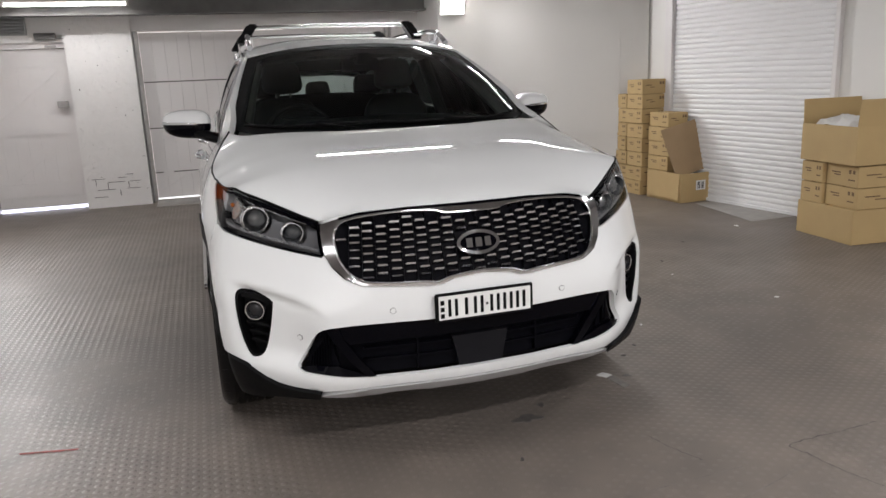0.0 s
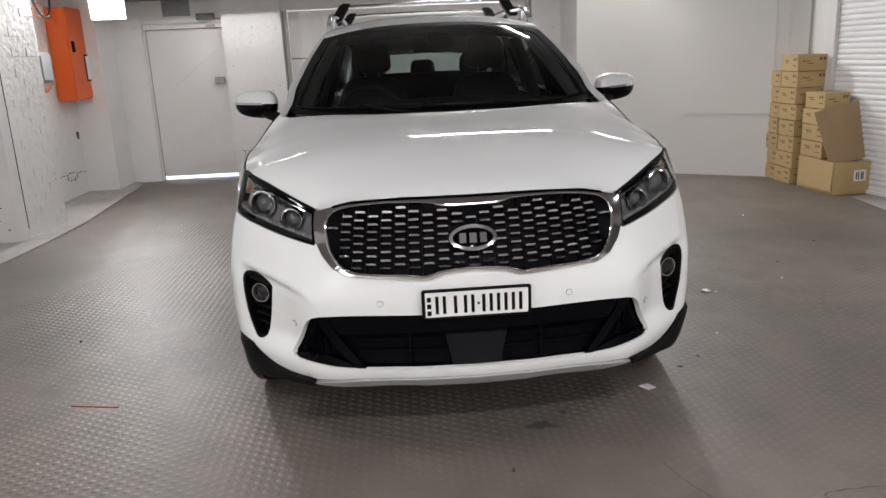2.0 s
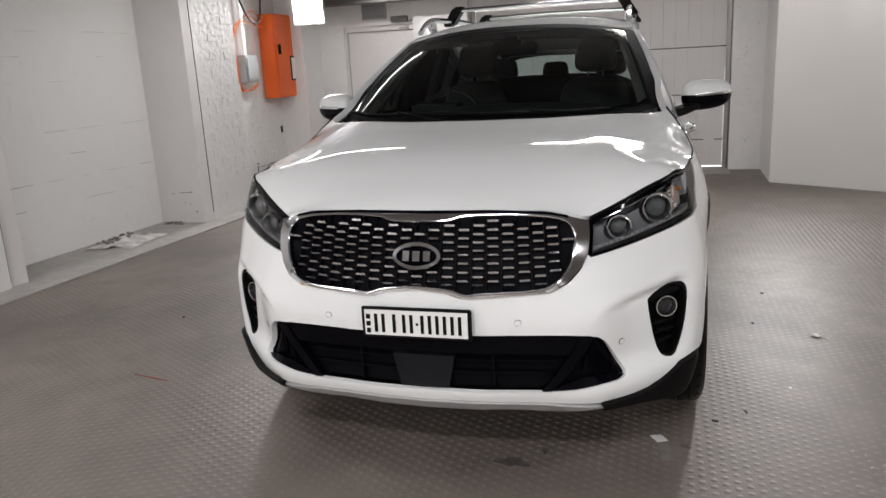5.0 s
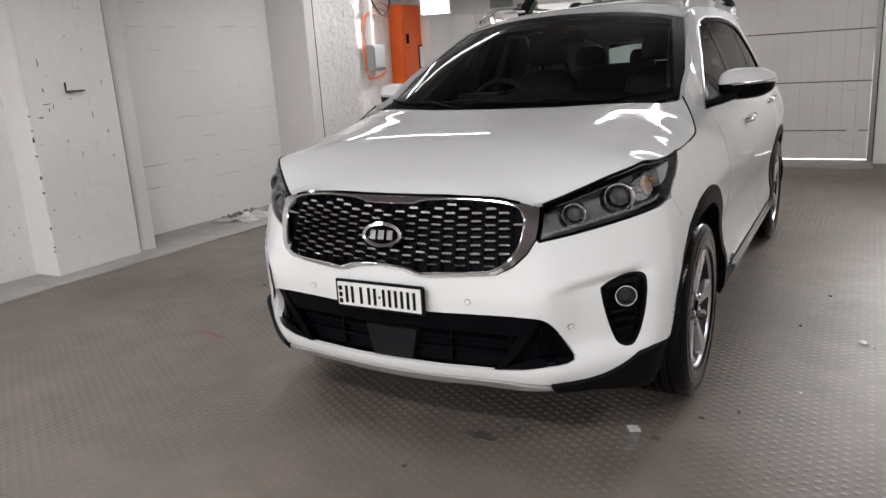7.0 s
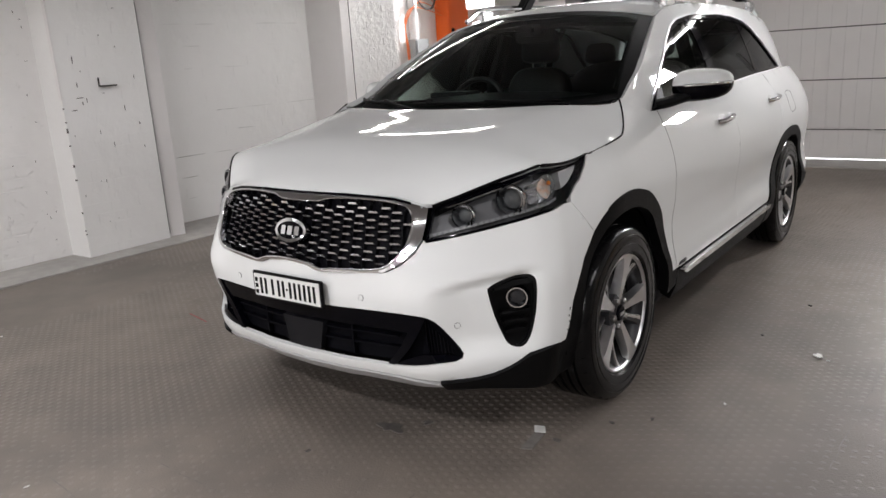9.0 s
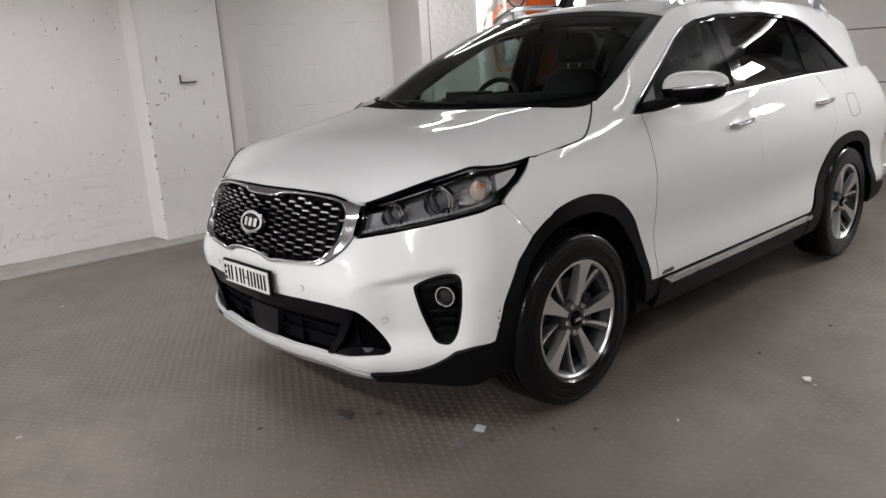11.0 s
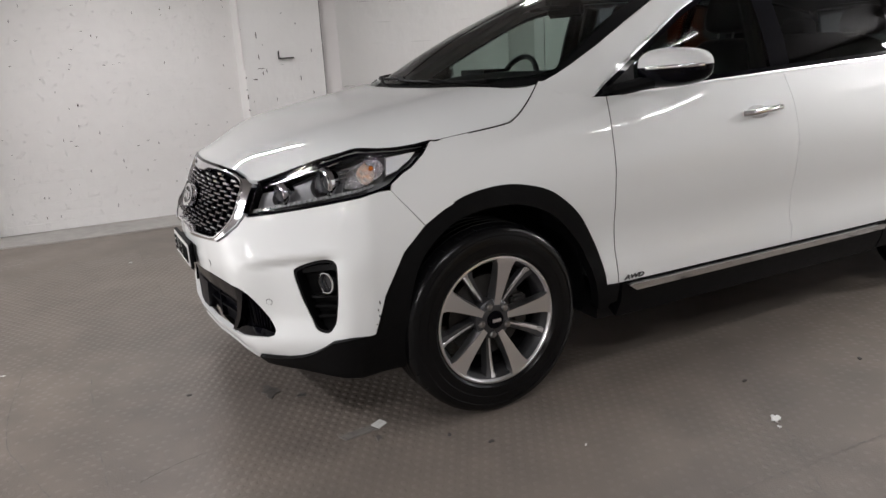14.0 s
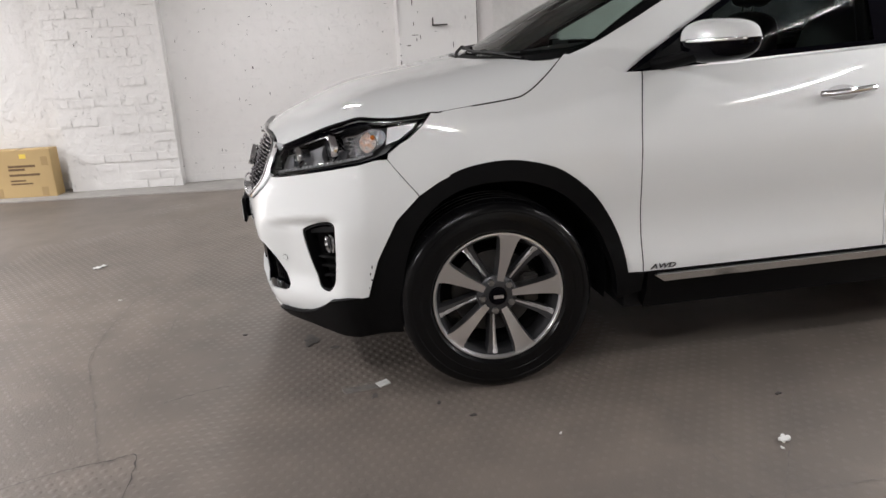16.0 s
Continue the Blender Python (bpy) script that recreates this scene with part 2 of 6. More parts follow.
def panel(name, outline, surface, mat, parent, label="", holes=(), step=0.03, depth=0.02, lift=0.0, flip=False, mirror=False):
    """A sheet-metal or glass panel: an outline on a surface(u, v), with holes, and its edge turned in by depth."""
    loops = [dense(list(outline), step)] + [dense(list(h), step) for h in holes]
    pts, edges = [], []
    for loop in loops:
        k = len(pts)
        pts += loop
        edges += [(k + i, k + (i + 1) % len(loop)) for i in range(len(loop))]
    us, vs = [p[0] for p in loops[0]], [p[1] for p in loops[0]]
    tree = [np.array(l) for l in loops]
    allp = np.vstack(tree)
    u = min(us) + step * 0.5
    while u < max(us):
        v = min(vs) + step * 0.5
        while v < max(vs):
            if inside(u, v, loops[0]) and not any(inside(u, v, h) for h in loops[1:]) and np.min((allp[:, 0] - u) ** 2 + (allp[:, 1] - v) ** 2) > (0.5 * step) ** 2:
                pts.append((u, v))
            v += step
        u += step
    from mathutils.geometry import delaunay_2d_cdt
    vs2, _, tris, orig, _, _ = delaunay_2d_cdt([Vector(p) for p in pts], edges, [], 0, 1e-6)
    keep = []
    for f in tris:
        cu, cv = sum(vs2[i][0] for i in f) / 3, sum(vs2[i][1] for i in f) / 3
        if inside(cu, cv, loops[0]) and not any(inside(cu, cv, h) for h in loops[1:]):
            keep.append(list(f))
    back = {}
    for i, o in enumerate(orig):
        for k in o:
            back.setdefault(k, i)
    sign = -1 if mirror else 1

    def place(p, d):
        q = Vector(surface(*p))
        e = 0.004
        n = (Vector(surface(p[0] + e, p[1])) - Vector(surface(p[0] - e, p[1]))).cross(Vector(surface(p[0], p[1] + e)) - Vector(surface(p[0], p[1] - e)))
        n = n.normalized() * (-1 if flip else 1)
        q = q + n * d
        return (q.x * sign, q.y, q.z)

    verts = [place(p, lift) for p in vs2]
    turn = flip != mirror
    faces = [f if not turn else f[::-1] for f in keep]
    k = 0
    for loop in loops:
        n = len(loop)
        a = len(verts)
        verts += [place(loop[i], lift) for i in range(n)]
        b = len(verts)
        verts += [place(loop[i], lift - depth) for i in range(n)]
        for i in range(n):
            j = (i + 1) % n
            faces.append([a + i, a + j, b + j, b + i])
        k += n
    return linked(name, verts, faces, mat, parent, label, smooth=True)


# ---- the garage ----
CEIL = 2.5


def structure(ob, label, category=""):
    return tagged(ob, label, category or "wall", kind="structure")


def wall_run(name, a, b, thick, z0, z1, mat, label, side=1):
    """A straight wall whose face runs from a to b; its body lies on the far side."""
    d = Vector((b[0] - a[0], b[1] - a[1])).normalized()
    n = Vector((-d.y, d.x)) * side * thick
    return structure(part(name, prism([a, b, (b[0] + n.x, b[1] + n.y), (a[0] + n.x, a[1] + n.y)], z0, z1), mat), label)


# floor: one sheet out to the walls
structure(part("floor", box((-5.2, -9, -0.2), (6.5, 7.4, 0)), FLOOR), "worn dark grey studded rubber floor with scuffs", "floor")
structure(part("ceiling", box((-5.4, -9, CEIL), (6.7, 7.4, CEIL + 0.2)), CEILING), "painted grey concrete ceiling", "ceiling")

# west side: masonry bays and brick columns
wall_run("wall_west_1", (-4.25, -9), (-4.22, -2.7), 0.5, 0, CEIL, BRICK, "white painted brick wall bay")
wall_run("wall_west_2", (-4.05, -2.0), (-3.93, 0.35), 0.5, 0, CEIL, WALL, "rough white painted masonry wall with chips")
wall_run("wall_west_3", (-4.13, 1.0), (-4.0, 3.4), 0.5, 0, CEIL, BLOCK, "white painted block wall bay")
wall_run("wall_west_4", (-3.96, 3.8), (-3.96, 6.6), 0.5, 0, CEIL, BRICK, "white painted brick alcove wall")
wall_run("wall_west_5", (-3.96, 5.86), (-3.60, 5.86), 0.8, 0, CEIL, WALL, "white painted masonry corner")
structure(part("column_1", prism([(-4.053, -2.906), (-3.915, -1.879), (-4.3, -1.86), (-4.4, -2.9)], 0, CEIL), BRICK), "white painted brick column", "column")
structure(part("column_2", prism([(-3.675, 0.25), (-3.665, 0.972), (-4.3, 1.0), (-4.3, 0.23)], 0, CEIL), BLOCK), "white painted brick column with chipped arrises", "column")
structure(part("column_3", prism([(-3.49, 3.302), (-3.46, 4.0), (-4.3, 4.02), (-4.3, 3.302)], 0, CEIL), BRICK), "white painted brick column", "column")
structure(part("post_1", prism([(-3.715, 0.976), (-3.672, 1.13), (-4.2, 1.14), (-4.2, 1.0)], 0, CEIL), DOOR_PAINT), "smooth white painted post", "post")
structure(part("post_2", prism([(-3.51, 3.19), (-3.49, 3.298), (-4.05, 3.298), (-4.05, 3.19)], 0, CEIL), DOOR_PAINT), "smooth white painted post", "post")
structure(part("kerb_strip", prism([(-3.92, -4.0), (-3.50, -1.35), (-3.455, 0), (-3.33, 2.34), (-3.27, 3.2), (-3.26, 4.0), (-3.42, 6.1), (-3.6, 6.6), (-4.6, 6.6), (-4.6, -4.0)], 0, 0.012), CONCRETE), "pale concrete margin along the wall", "kerb")

# north side: door, pier, sectional door, pier
YB = 6.42
wall_run("wall_north_1", (-3.62, YB), (-3.26, YB), 0.5, 0, CEIL, WALL, "white painted wall beside the door")
wall_run("wall_north_2", (-3.26, YB + 0.004), (-2.28, YB + 0.004), 0.5, 1.93, CEIL, WALL, "white painted wall over the door")
wall_run("wall_north_3", (-2.28, YB - 0.06), (-1.56, YB - 0.06), 0.6, 0, CEIL, BRICK, "white painted brick pier")
wall_run("wall_north_4", (-1.56, YB + 0.02), (1.56, YB + 0.02), 0.5, 2.03, CEIL, DOOR_PAINT, "white lintel over the sectional door")
wall_run("wall_north_5", (1.56, YB), (2.2, YB), 0.5, 0, CEIL, WALL, "white painted pier with chips")
wall_run("wall_east_1", (1.93, 7.0), (1.90, 5.47), 0.5, 0, CEIL, WALL, "white painted return wall")
wall_run("wall_east_2", (1.90, 5.47), (3.92, 4.15), 0.3, 0, CEIL, PLASTER, "cream white boarded wall")
wall_run("wall_east_3", (3.895, 4.6), (3.985, 3.87), 0.3, 0, CEIL, PLASTER, "white painted wall beside the shutter")
wall_run("wall_east_4", (4.255, 1.83), (4.495, 0.03), 0.3, 0, CEIL, PLASTER, "white painted wall beyond the shutter")
# unseen wall, added dark to keep the car's side and glass from brightening
wall_run("wall_east_6", (4.495, 0.03), (5.7, -9), 0.3, 0, CEIL, WALL_UNSEEN, "unseen closing wall, dark grey to cut bounce and reflections")
wall_run("wall_east_5", (3.985, 3.87), (4.255, 1.83), 0.3, 2.35, CEIL, PLASTER, "white painted wall over the shutter")
wall_run("wall_south", (6.5, -8.8), (-5, -8.8), 0.3, 0, CEIL, WALL, "white painted end wall")


def lamp_area(name, at, size, power, target, parent, spread=math.pi):
    l = bpy.data.lights.new(name, "AREA")
    l.shape, l.size, l.size_y, l.energy = "RECTANGLE", size[0], size[1], power
    l.color, l.spread = LAMP_TINT, spread
    ob = new(name, l)
    ob.matrix_basis = look(at, target)
    return ob


def tube_light(x, y, turn, power, top):
    """A ceiling batten with one fluorescent tube."""
    t = empty("batten_light", (x, y, top - 0.02), turn)
    tagged(t, "white fluorescent ceiling batten light, some added unseen as fill", "ceiling light", "ceiling battens")
    part("housing", box((-0.62, -0.045, -0.06), (0.62, 0.045, 0.02), bevel=0.008), DOOR_PAINT, t)
    part("tube", sweep([(-0.59, 0, -0.085), (0.59, 0, -0.085)], 0.014, 10), TUBE_GLOW, t, "glowing tube", smooth=True)
    if top < CEIL:
        part("hanger", box((-0.02, -0.01, 0.0), (0.02, 0.01, CEIL - top + 0.02)), STEEL, t)
    for s in (-1, 1):
        part("tube_holder", box((s * 0.6 - 0.012, -0.02, -0.105), (s * 0.6 + 0.012, 0.02, -0.05)), DOOR_PAINT, t)
    lamp = lamp_area("tube_lamp", (x, y, top - 0.125), (1.18, 0.022), power, (x, y, 0), t)
    lamp.matrix_basis = pose(x, y, top - 0.125, 0, 0, turn)


for spot in TUBES:
    tube_light(*spot)


def flood_light(at, target, size, power):
    f = empty("flood_light")
    m = look(at, target)
    tagged(f, "white square floodlight, switched on", "floodlight", "floodlights")
    f.matrix_basis = m
    w, h = size
    part("body", box((-w / 2 - 0.02, -h / 2 - 0.02, 0.01), (w / 2 + 0.02, h / 2 + 0.02, 0.07), bevel=0.008), DOOR_PAINT, f)
    part("lit_panel", box((-w / 2, -h / 2, -0.002), (w / 2, h / 2, 0.012)), LAMP_GLOW, f, "glowing panel")
    part("bracket", sweep([(0, h / 2, 0.05), (0, h / 2 + 0.25, 0.05), (0, h / 2 + 0.30, 0.2)], 0.012, 8), STEEL, f)
    way = (Vector(target) - Vector(at)).normalized()
    lamp_area("flood_lamp", Vector(at) + way * 0.02, size, power, target, f, radians(146))


flood_light((-3.30, 5.48, 2.09), (-1.0, -2.0, 0.6), (0.34, 0.27), FLOOD_POWER)
flood_light((2.02, 5.25, 2.17), (1.9, -2.0, 0.8), (0.27, 0.2), FLOOD_POWER)
class Curve:
    """Smooth monotone curve through a few (u, v) knots."""
    def __init__(self, *knots):
        k = np.array(knots, float)
        self.u, self.v = k[:, 0], k[:, 1]
        h, d = np.diff(self.u), np.diff(self.v) / np.diff(self.u)
        m = np.zeros(len(k))
        m[0], m[-1] = d[0], d[-1]
        for i in range(1, len(k) - 1):
            if d[i - 1] * d[i] > 0:
                a, b = 2 * h[i] + h[i - 1], h[i] + 2 * h[i - 1]
                m[i] = (a + b) / (a / d[i - 1] + b / d[i])
        self.m = m

    def __call__(self, u):
        u = min(max(u, self.u[0]), self.u[-1])
        i = min(max(int(np.searchsorted(self.u, u, "right")) - 1, 0), len(self.u) - 2)
        h = self.u[i + 1] - self.u[i]
        t = (u - self.u[i]) / h
        return float((1 + 2 * t) * (1 - t) ** 2 * self.v[i] + t * (1 - t) ** 2 * h * self.m[i]
                     + t * t * (3 - 2 * t) * self.v[i + 1] + t * t * (t - 1) * h * self.m[i + 1])


def blend(a, b, u):
    u = min(max((u - a) / (b - a), 0.0), 1.0)
    return u * u * (3 - 2 * u)

PLAN = [(0, -.905), (.2, -.894), (.4, -.857), (.56, -.795), (.68, -.705), (.78, -.61), (.86, -.525), (.908, -.44), (.930, -.28), (.940, -.1), (.944, .15), (.945, .6), (.945, 1.6),
        (.942, 2.6), (.93, 3.1), (.90, 3.5), (.82, 3.76), (.6, 3.86), (.3, 3.89), (0, 3.895)]
ARC = [0.0]
for a, b in zip(PLAN, PLAN[1:]):
    ARC.append(ARC[-1] + math.dist(a, b))
PLAN_X, PLAN_Y = Curve(*[(s, p[0]) for s, p in zip(ARC, PLAN)]), Curve(*[(s, p[1]) for s, p in zip(ARC, PLAN)])
FRONT = Curve((0.192, -0.2), (0.232, -0.13), (0.272, -0.075), (0.312, -0.04), (0.352, -0.025), (0.412, -0.03), (0.472, -0.025), (0.532, -0.01), (0.612, 0), (0.712, 0), (0.792, -0.035), (0.862, -0.06), (0.912, -0.095), (0.962, -0.14), (1.012, -0.2))
CORNER = Curve((0.192, -0.09), (0.252, -0.045), (0.332, -0.02), (0.412, -0.005), (0.512, 0), (0.632, 0), (0.712, -0.006), (0.792, -0.02), (0.872, -0.042), (0.962, -0.072), (1.012, -0.09), (1.072, -0.13))
SIDE = Curve((0.190, -0.07), (0.270, -0.03), (0.340, -0.005), (0.430, 0), (0.465, -0.004), (0.500, -0.014), (0.540, -0.019), (0.600, -0.021), (0.730, -0.006), (0.830, -0.003), (0.910, -0.015), (0.960, -0.031), (1.010, -0.0515), (1.040, -0.067), (1.100, -0.104), (1.170, -0.155), (1.210, -0.19))
REAR = Curve((.2, -.15), (.3, -.05), (.4, -.01), (.55, 0), (.7, -.01), (.8, -.05), (1.0, -.10), (1.2, -.15))

BULGE = Curve((.3, 0), (.42, .012), (.52, .030), (.60, .038), (.72, .035), (.82, .030), (.90, .028), (.97, .022), (1.05, .009), (1.1, 0))

def shell(s, z):
    """Place on the lower body: s metres round the plan from the nose's middle, z up."""
    x, y = PLAN_X(s), PLAN_Y(s)
    tx, ty = PLAN_X(s + .01) - PLAN_X(s - .01), PLAN_Y(s + .01) - PLAN_Y(s - .01)
    if s < .011: tx, ty = 1, 0
    n = math.hypot(tx, ty) or 1
    f, c = blend(.95, .40, s), blend(1.5, 1.1, s)
    r = blend(5.15, 5.7, s)
    d = FRONT(z) * f + CORNER(z) * (1 - f) * c + SIDE(z) * (1 - c) * (1 - r) + REAR(z) * r
    if .3 < s < 1.1:
        d += BULGE(s) * blend(.755, .60, z)
    return x + ty / n * d, y - tx / n * d, z

S0 = next(s for s, p in zip(ARC, PLAN) if p[1] == .6) - .6
def s_side(y): return S0 + y

BELT = Curve((.3, 1.09), (.486, 1.102), (1.65, 1.147), (2.45, 1.168), (3.19, 1.178), (3.7, 1.19))
def cabin(y, z):
    """Place on the upper side: windows and pillars."""
    h = z - BELT(y)
    x = shell(s_side(y), BELT(y))[0] - .012 - .30 * h - .38 * h * abs(h) - .02 * max(0, y - 2.2) ** 2
    if y < .62 and h > 0:
        k = blend(.62, .30, y)
        x = x * (1 - k) + k * (shell(s_side(y), min(z, 1.2))[0] - max(0, z - 1.2))
    return x, y, z


FOG_EDGE = Curve((.53, .555), (.56, .605), (.595, .637), (.66, .654), (.74, .667), (.84, .679), (.93, .690), (1.05, .70))


def nose(u, z):
    """The front end: a shoulder overhangs a shallow scoop round each fog lamp."""
    a = abs(u)
    x, y, z = shell(a, z)
    if .5 < a < 1.06:
        k = .030 * blend(0, .024, FOG_EDGE(a) - z) * blend(.52, .74, a) * (1 - blend(.87, 1.0, a)) * blend(.36, .46, z)
        x, y = x - k * .6, y + k * .8
    return math.copysign(x, u) if u else 0.0, y, z


LAMP_LOW = [(.575, .795), (.70, .812), (.827, .832), (.949, .853), (1.034, .866), (1.114, .881), (1.153, .894)]
LAMP_TOP = [(1.20, .930), (1.233, .946), (1.280, .985), (1.314, 1.020), (1.262, 1.016), (1.190, 1.011), (1.125, 1.013), (1.02, 1.018), (.955, 1.006), (.868, .986), (.782, .960), (.69, .932), (.606, .910)]
WING_TOP = [(1.319, 1.024), (1.345, 1.023), (1.468, 1.037), (1.60, 1.050), (1.65, 1.062), (1.701, 1.091), (1.76, 1.135), (1.818, 1.183)]
SEAM = [shell(*p) for p in LAMP_TOP[:3:-1] + WING_TOP]
SEAM_X, SEAM_Z = Curve(*[(p[1], p[0]) for p in SEAM]), Curve(*[(p[1], p[2]) for p in SEAM])
HOOD_MID = Curve((-.86, .895), (-.786, .936), (-.73, .968), (-.60, 1.020), (-.5, 1.058), (-.4, 1.088), (-.2, 1.124), (-.05, 1.147), (.07, 1.167), (.2, 1.183), (.35, 1.197))
HOOD_POWER = Curve((-.86, 3.4), (-.6, 4.2), (-.4, 4.6), (0, 6), (.3, 9))


def hood(x, y):
    """The bonnet: it falls from its middle line to the seam along lamp and wing."""
    r = min(abs(x) / SEAM_X(y), 1.02)
    ridge = .0022 * math.exp(-((abs(x) - (.42 + .16 * (y + .8))) / .075) ** 2) * blend(-.7, -.1, y)
    return x, y, HOOD_MID(y) - (HOOD_MID(y) - .007 - SEAM_Z(y)) * r ** HOOD_POWER(y) - .010 * r * r + ridge * (1 - r ** 8)


def screen(u, v):
    """Windscreen: u across from -1 to 1, v from cowl to roof."""
    a = abs(u)
    bx, by, bz = .765 * u, .10 + .13 * a ** 2 + .22 * a ** 6, 1.150 + .03 * a ** 3
    tx, ty, tz = .612 * u, 1.03 + .065 * a ** 2, 1.590 - .060 * a ** 2.5
    w = math.sin(math.pi * v) * .022
    return bx + (tx - bx) * v, by + (ty - by) * v - w * .5, bz + (tz - bz) * v + w


ROOF_EDGE = Curve((1.0, 1.51), (1.1, 1.537), (1.3, 1.575), (1.7, 1.600), (2.2, 1.606), (2.8, 1.585), (3.3, 1.525), (3.65, 1.44))


def roof(x, y):
    zt = ROOF_EDGE(y)
    xt = cabin(y, zt)[0]
    return x, y, zt + .058 * (1 - min(1, abs(x) / xt) ** 2.6)


def inset(poly, d):
    """The outline moved inwards by d."""
    out = []
    n = len(poly)
    turn = sum(poly[i][0] * poly[(i + 1) % n][1] - poly[(i + 1) % n][0] * poly[i][1] for i in range(n))
    for i in range(n):
        a, b, c = (Vector(poly[(i + k) % n]) for k in (-1, 0, 1))
        u, v = (b - a).normalized(), (c - b).normalized()
        m = Vector((-u.y - v.y, u.x + v.x))
        m = m.normalized() * (d / max(.45, m.length / 2)) * (1 if turn > 0 else -1)
        out.append((b.x + m.x, b.y + m.y))
    return out


def between(poly, lo, hi):
    """The part of an outline whose first coordinate lies between lo and hi."""
    for limit, sign in ((lo, 1), (hi, -1)):
        out = []
        for a, b in zip(poly, poly[1:] + poly[:1]):
            da, db = sign * (a[0] - limit), sign * (b[0] - limit)
            if da >= 0:
                out.append(a)
            if da * db < 0:
                k = da / (da - db)
                out.append((limit, a[1] + (b[1] - a[1]) * k))
        poly = out
    return poly


def both(make):
    """Call make(mirror) for the two sides."""
    return [make(False), make(True)]


def mirrored(pts):
    return list(pts) + [(-a, b) for a, b in reversed(pts)][(1 if pts[-1][0] == 0 else 0):(-1 if pts[0][0] == 0 else None)]


car = empty("suv_car")
tagged(car, "white mid-size suv parked on the rubber floor", "car")

# openings in the nose
INTAKE = [(0, .554), (.2, .554), (.40, .556), (.48, .556), (.545, .551), (.575, .543), (.597, .528), (.620, .500), (.645, .464), (.672, .425), (.685, .403), (.680, .387), (.656, .377), (.59, .370), (.51, .357), (.41, .348), (.2, .346), (0, .349)]
FOG = rounded([(.774, .614), (.783, .632), (.818, .647), (.862, .658), (.910, .663), (.936, .655), (.944, .628), (.940, .548), (.930, .488), (.917, .440), (.890, .408), (.845, .416), (.822, .450), (.793, .530)], 3)
GRILLE_OUT = [(0, .934), (.242, .934), (.44, .924), (.520, .913), (.588, .898), (.579, .860), (.563, .803), (.532, .762), (.484, .724), (.428, .699), (.294, .691), (.182, .683), (.145, .685), (.10, .701), (0, .711)]
GRILLE_IN = [(0, .911), (.10, .912), (.150, .923), (.30, .926), (.44, .916), (.508, .899), (.528, .863), (.517, .812), (.499, .772), (.458, .730), (.395, .7065), (.22, .699), (.164, .693), (.11, .709), (0, .7175)]
WHITE_LOW = [(0, .308), (.2, .308), (.416, .306), (.60, .299), (.66, .300), (.722, .304), (.785, .314), (.832, .331), (.873, .352), (.915, .380), (.935, .388), (.98, .394), (1.03, .399), (1.053, .405)]
bumper = [*WHITE_LOW, (1.097, .535), (1.172, .674), (1.253, .752), (1.153, .878), *[(a, b - .004) for a, b in LAMP_LOW[-2::-1]], *[(a + .003, b - .003) for a, b in GRILLE_OUT[6:]]]
front_bumper = panel("front_bumper", mirrored(bumper), nose, PAINT, car, "white painted front bumper", step=.016,
                     holes=[mirrored(INTAKE), FOG, [(-a, b) for a, b in FOG]])
# lower grille
GRILLE_DARK = material("grille_black", (.0025, .0025, .004), .5, spec=.05)
TAB_METAL = material("satin_grille_tab", (.72, .72, .75), .2, metal=1.0)
lower_grille = panel("lower_grille", mirrored([(a, b + (.006 if i < 8 else -.006)) for i, (a, b) in enumerate(INTAKE)]), nose, GRILLE_DARK, car, "gloss black lower air intake", lift=-.045, step=.04)
panel("upper_band", mirrored([(0, .558), (.2, .558), (.45, .558), (.53, .552), (.545, .53), (.50, .475), (.3, .478), (0, .48)]), nose, BLACK_GLOSS, lower_grille, lift=-.012, step=.03, depth=.03)
for mirror in (False, True):
    panel("side_fin", [(.520, .553), (.566, .545), (.541, .493), (.489, .413), (.431, .350), (.400, .350), (.452, .414), (.503, .497)], nose, BLACK_GLOSS, lower_grille, lift=-.006, step=.03, depth=.035, mirror=mirror)
    panel("mesh_insert", [(.561, .540), (.594, .526), (.650, .456), (.670, .420), (.631, .404), (.530, .398), (.544, .439)], nose, GRILLE_DARK, lower_grille, lift=-.03, step=.02, depth=.01, mirror=mirror)
    panel("chin_fin", [(.431, .350), (.505, .356), (.584, .369), (.660, .377), (.682, .392), (.630, .403), (.535, .398), (.469, .374)], nose, BLACK_GLOSS, lower_grille, lift=-.01, step=.03, depth=.02, mirror=mirror)
    for k in range(8):
        a = .556 + k * .0125
        panel("mesh_rib", [(a, .52 - k * .0125), (a + .004, .52 - k * .0125), (a + .008, .404), (a + .004, .404)], nose, BLACK_GLOSS, lower_grille, lift=-.022, step=.05, depth=.008, mirror=mirror)
for z in (.405, .445):
    panel("grille_slat", [(-.44 + (.445 - z), z), (.44 - (.445 - z), z), (.44, z + .007), (-.44, z + .007)], nose, GRILLE_DARK, lower_grille, lift=-.022, step=.06, depth=.02)
for x in (-.24, .24):
    panel("grille_rib", [(x - .004, .36), (x + .004, .36), (x + .004, .475), (x - .004, .475)], nose, GRILLE_DARK, lower_grille, lift=-.024, step=.06, depth=.02)
panel("radar_cover", [(-.085, .356), (.085, .356), (.11, .468), (-.11, .468)], nose, material("radar_cover_grey", (.008, .008, .010), .4, spec=.15), lower_grille, "flat dark grey sensor cover", lift=-.010, step=.06, depth=.03)
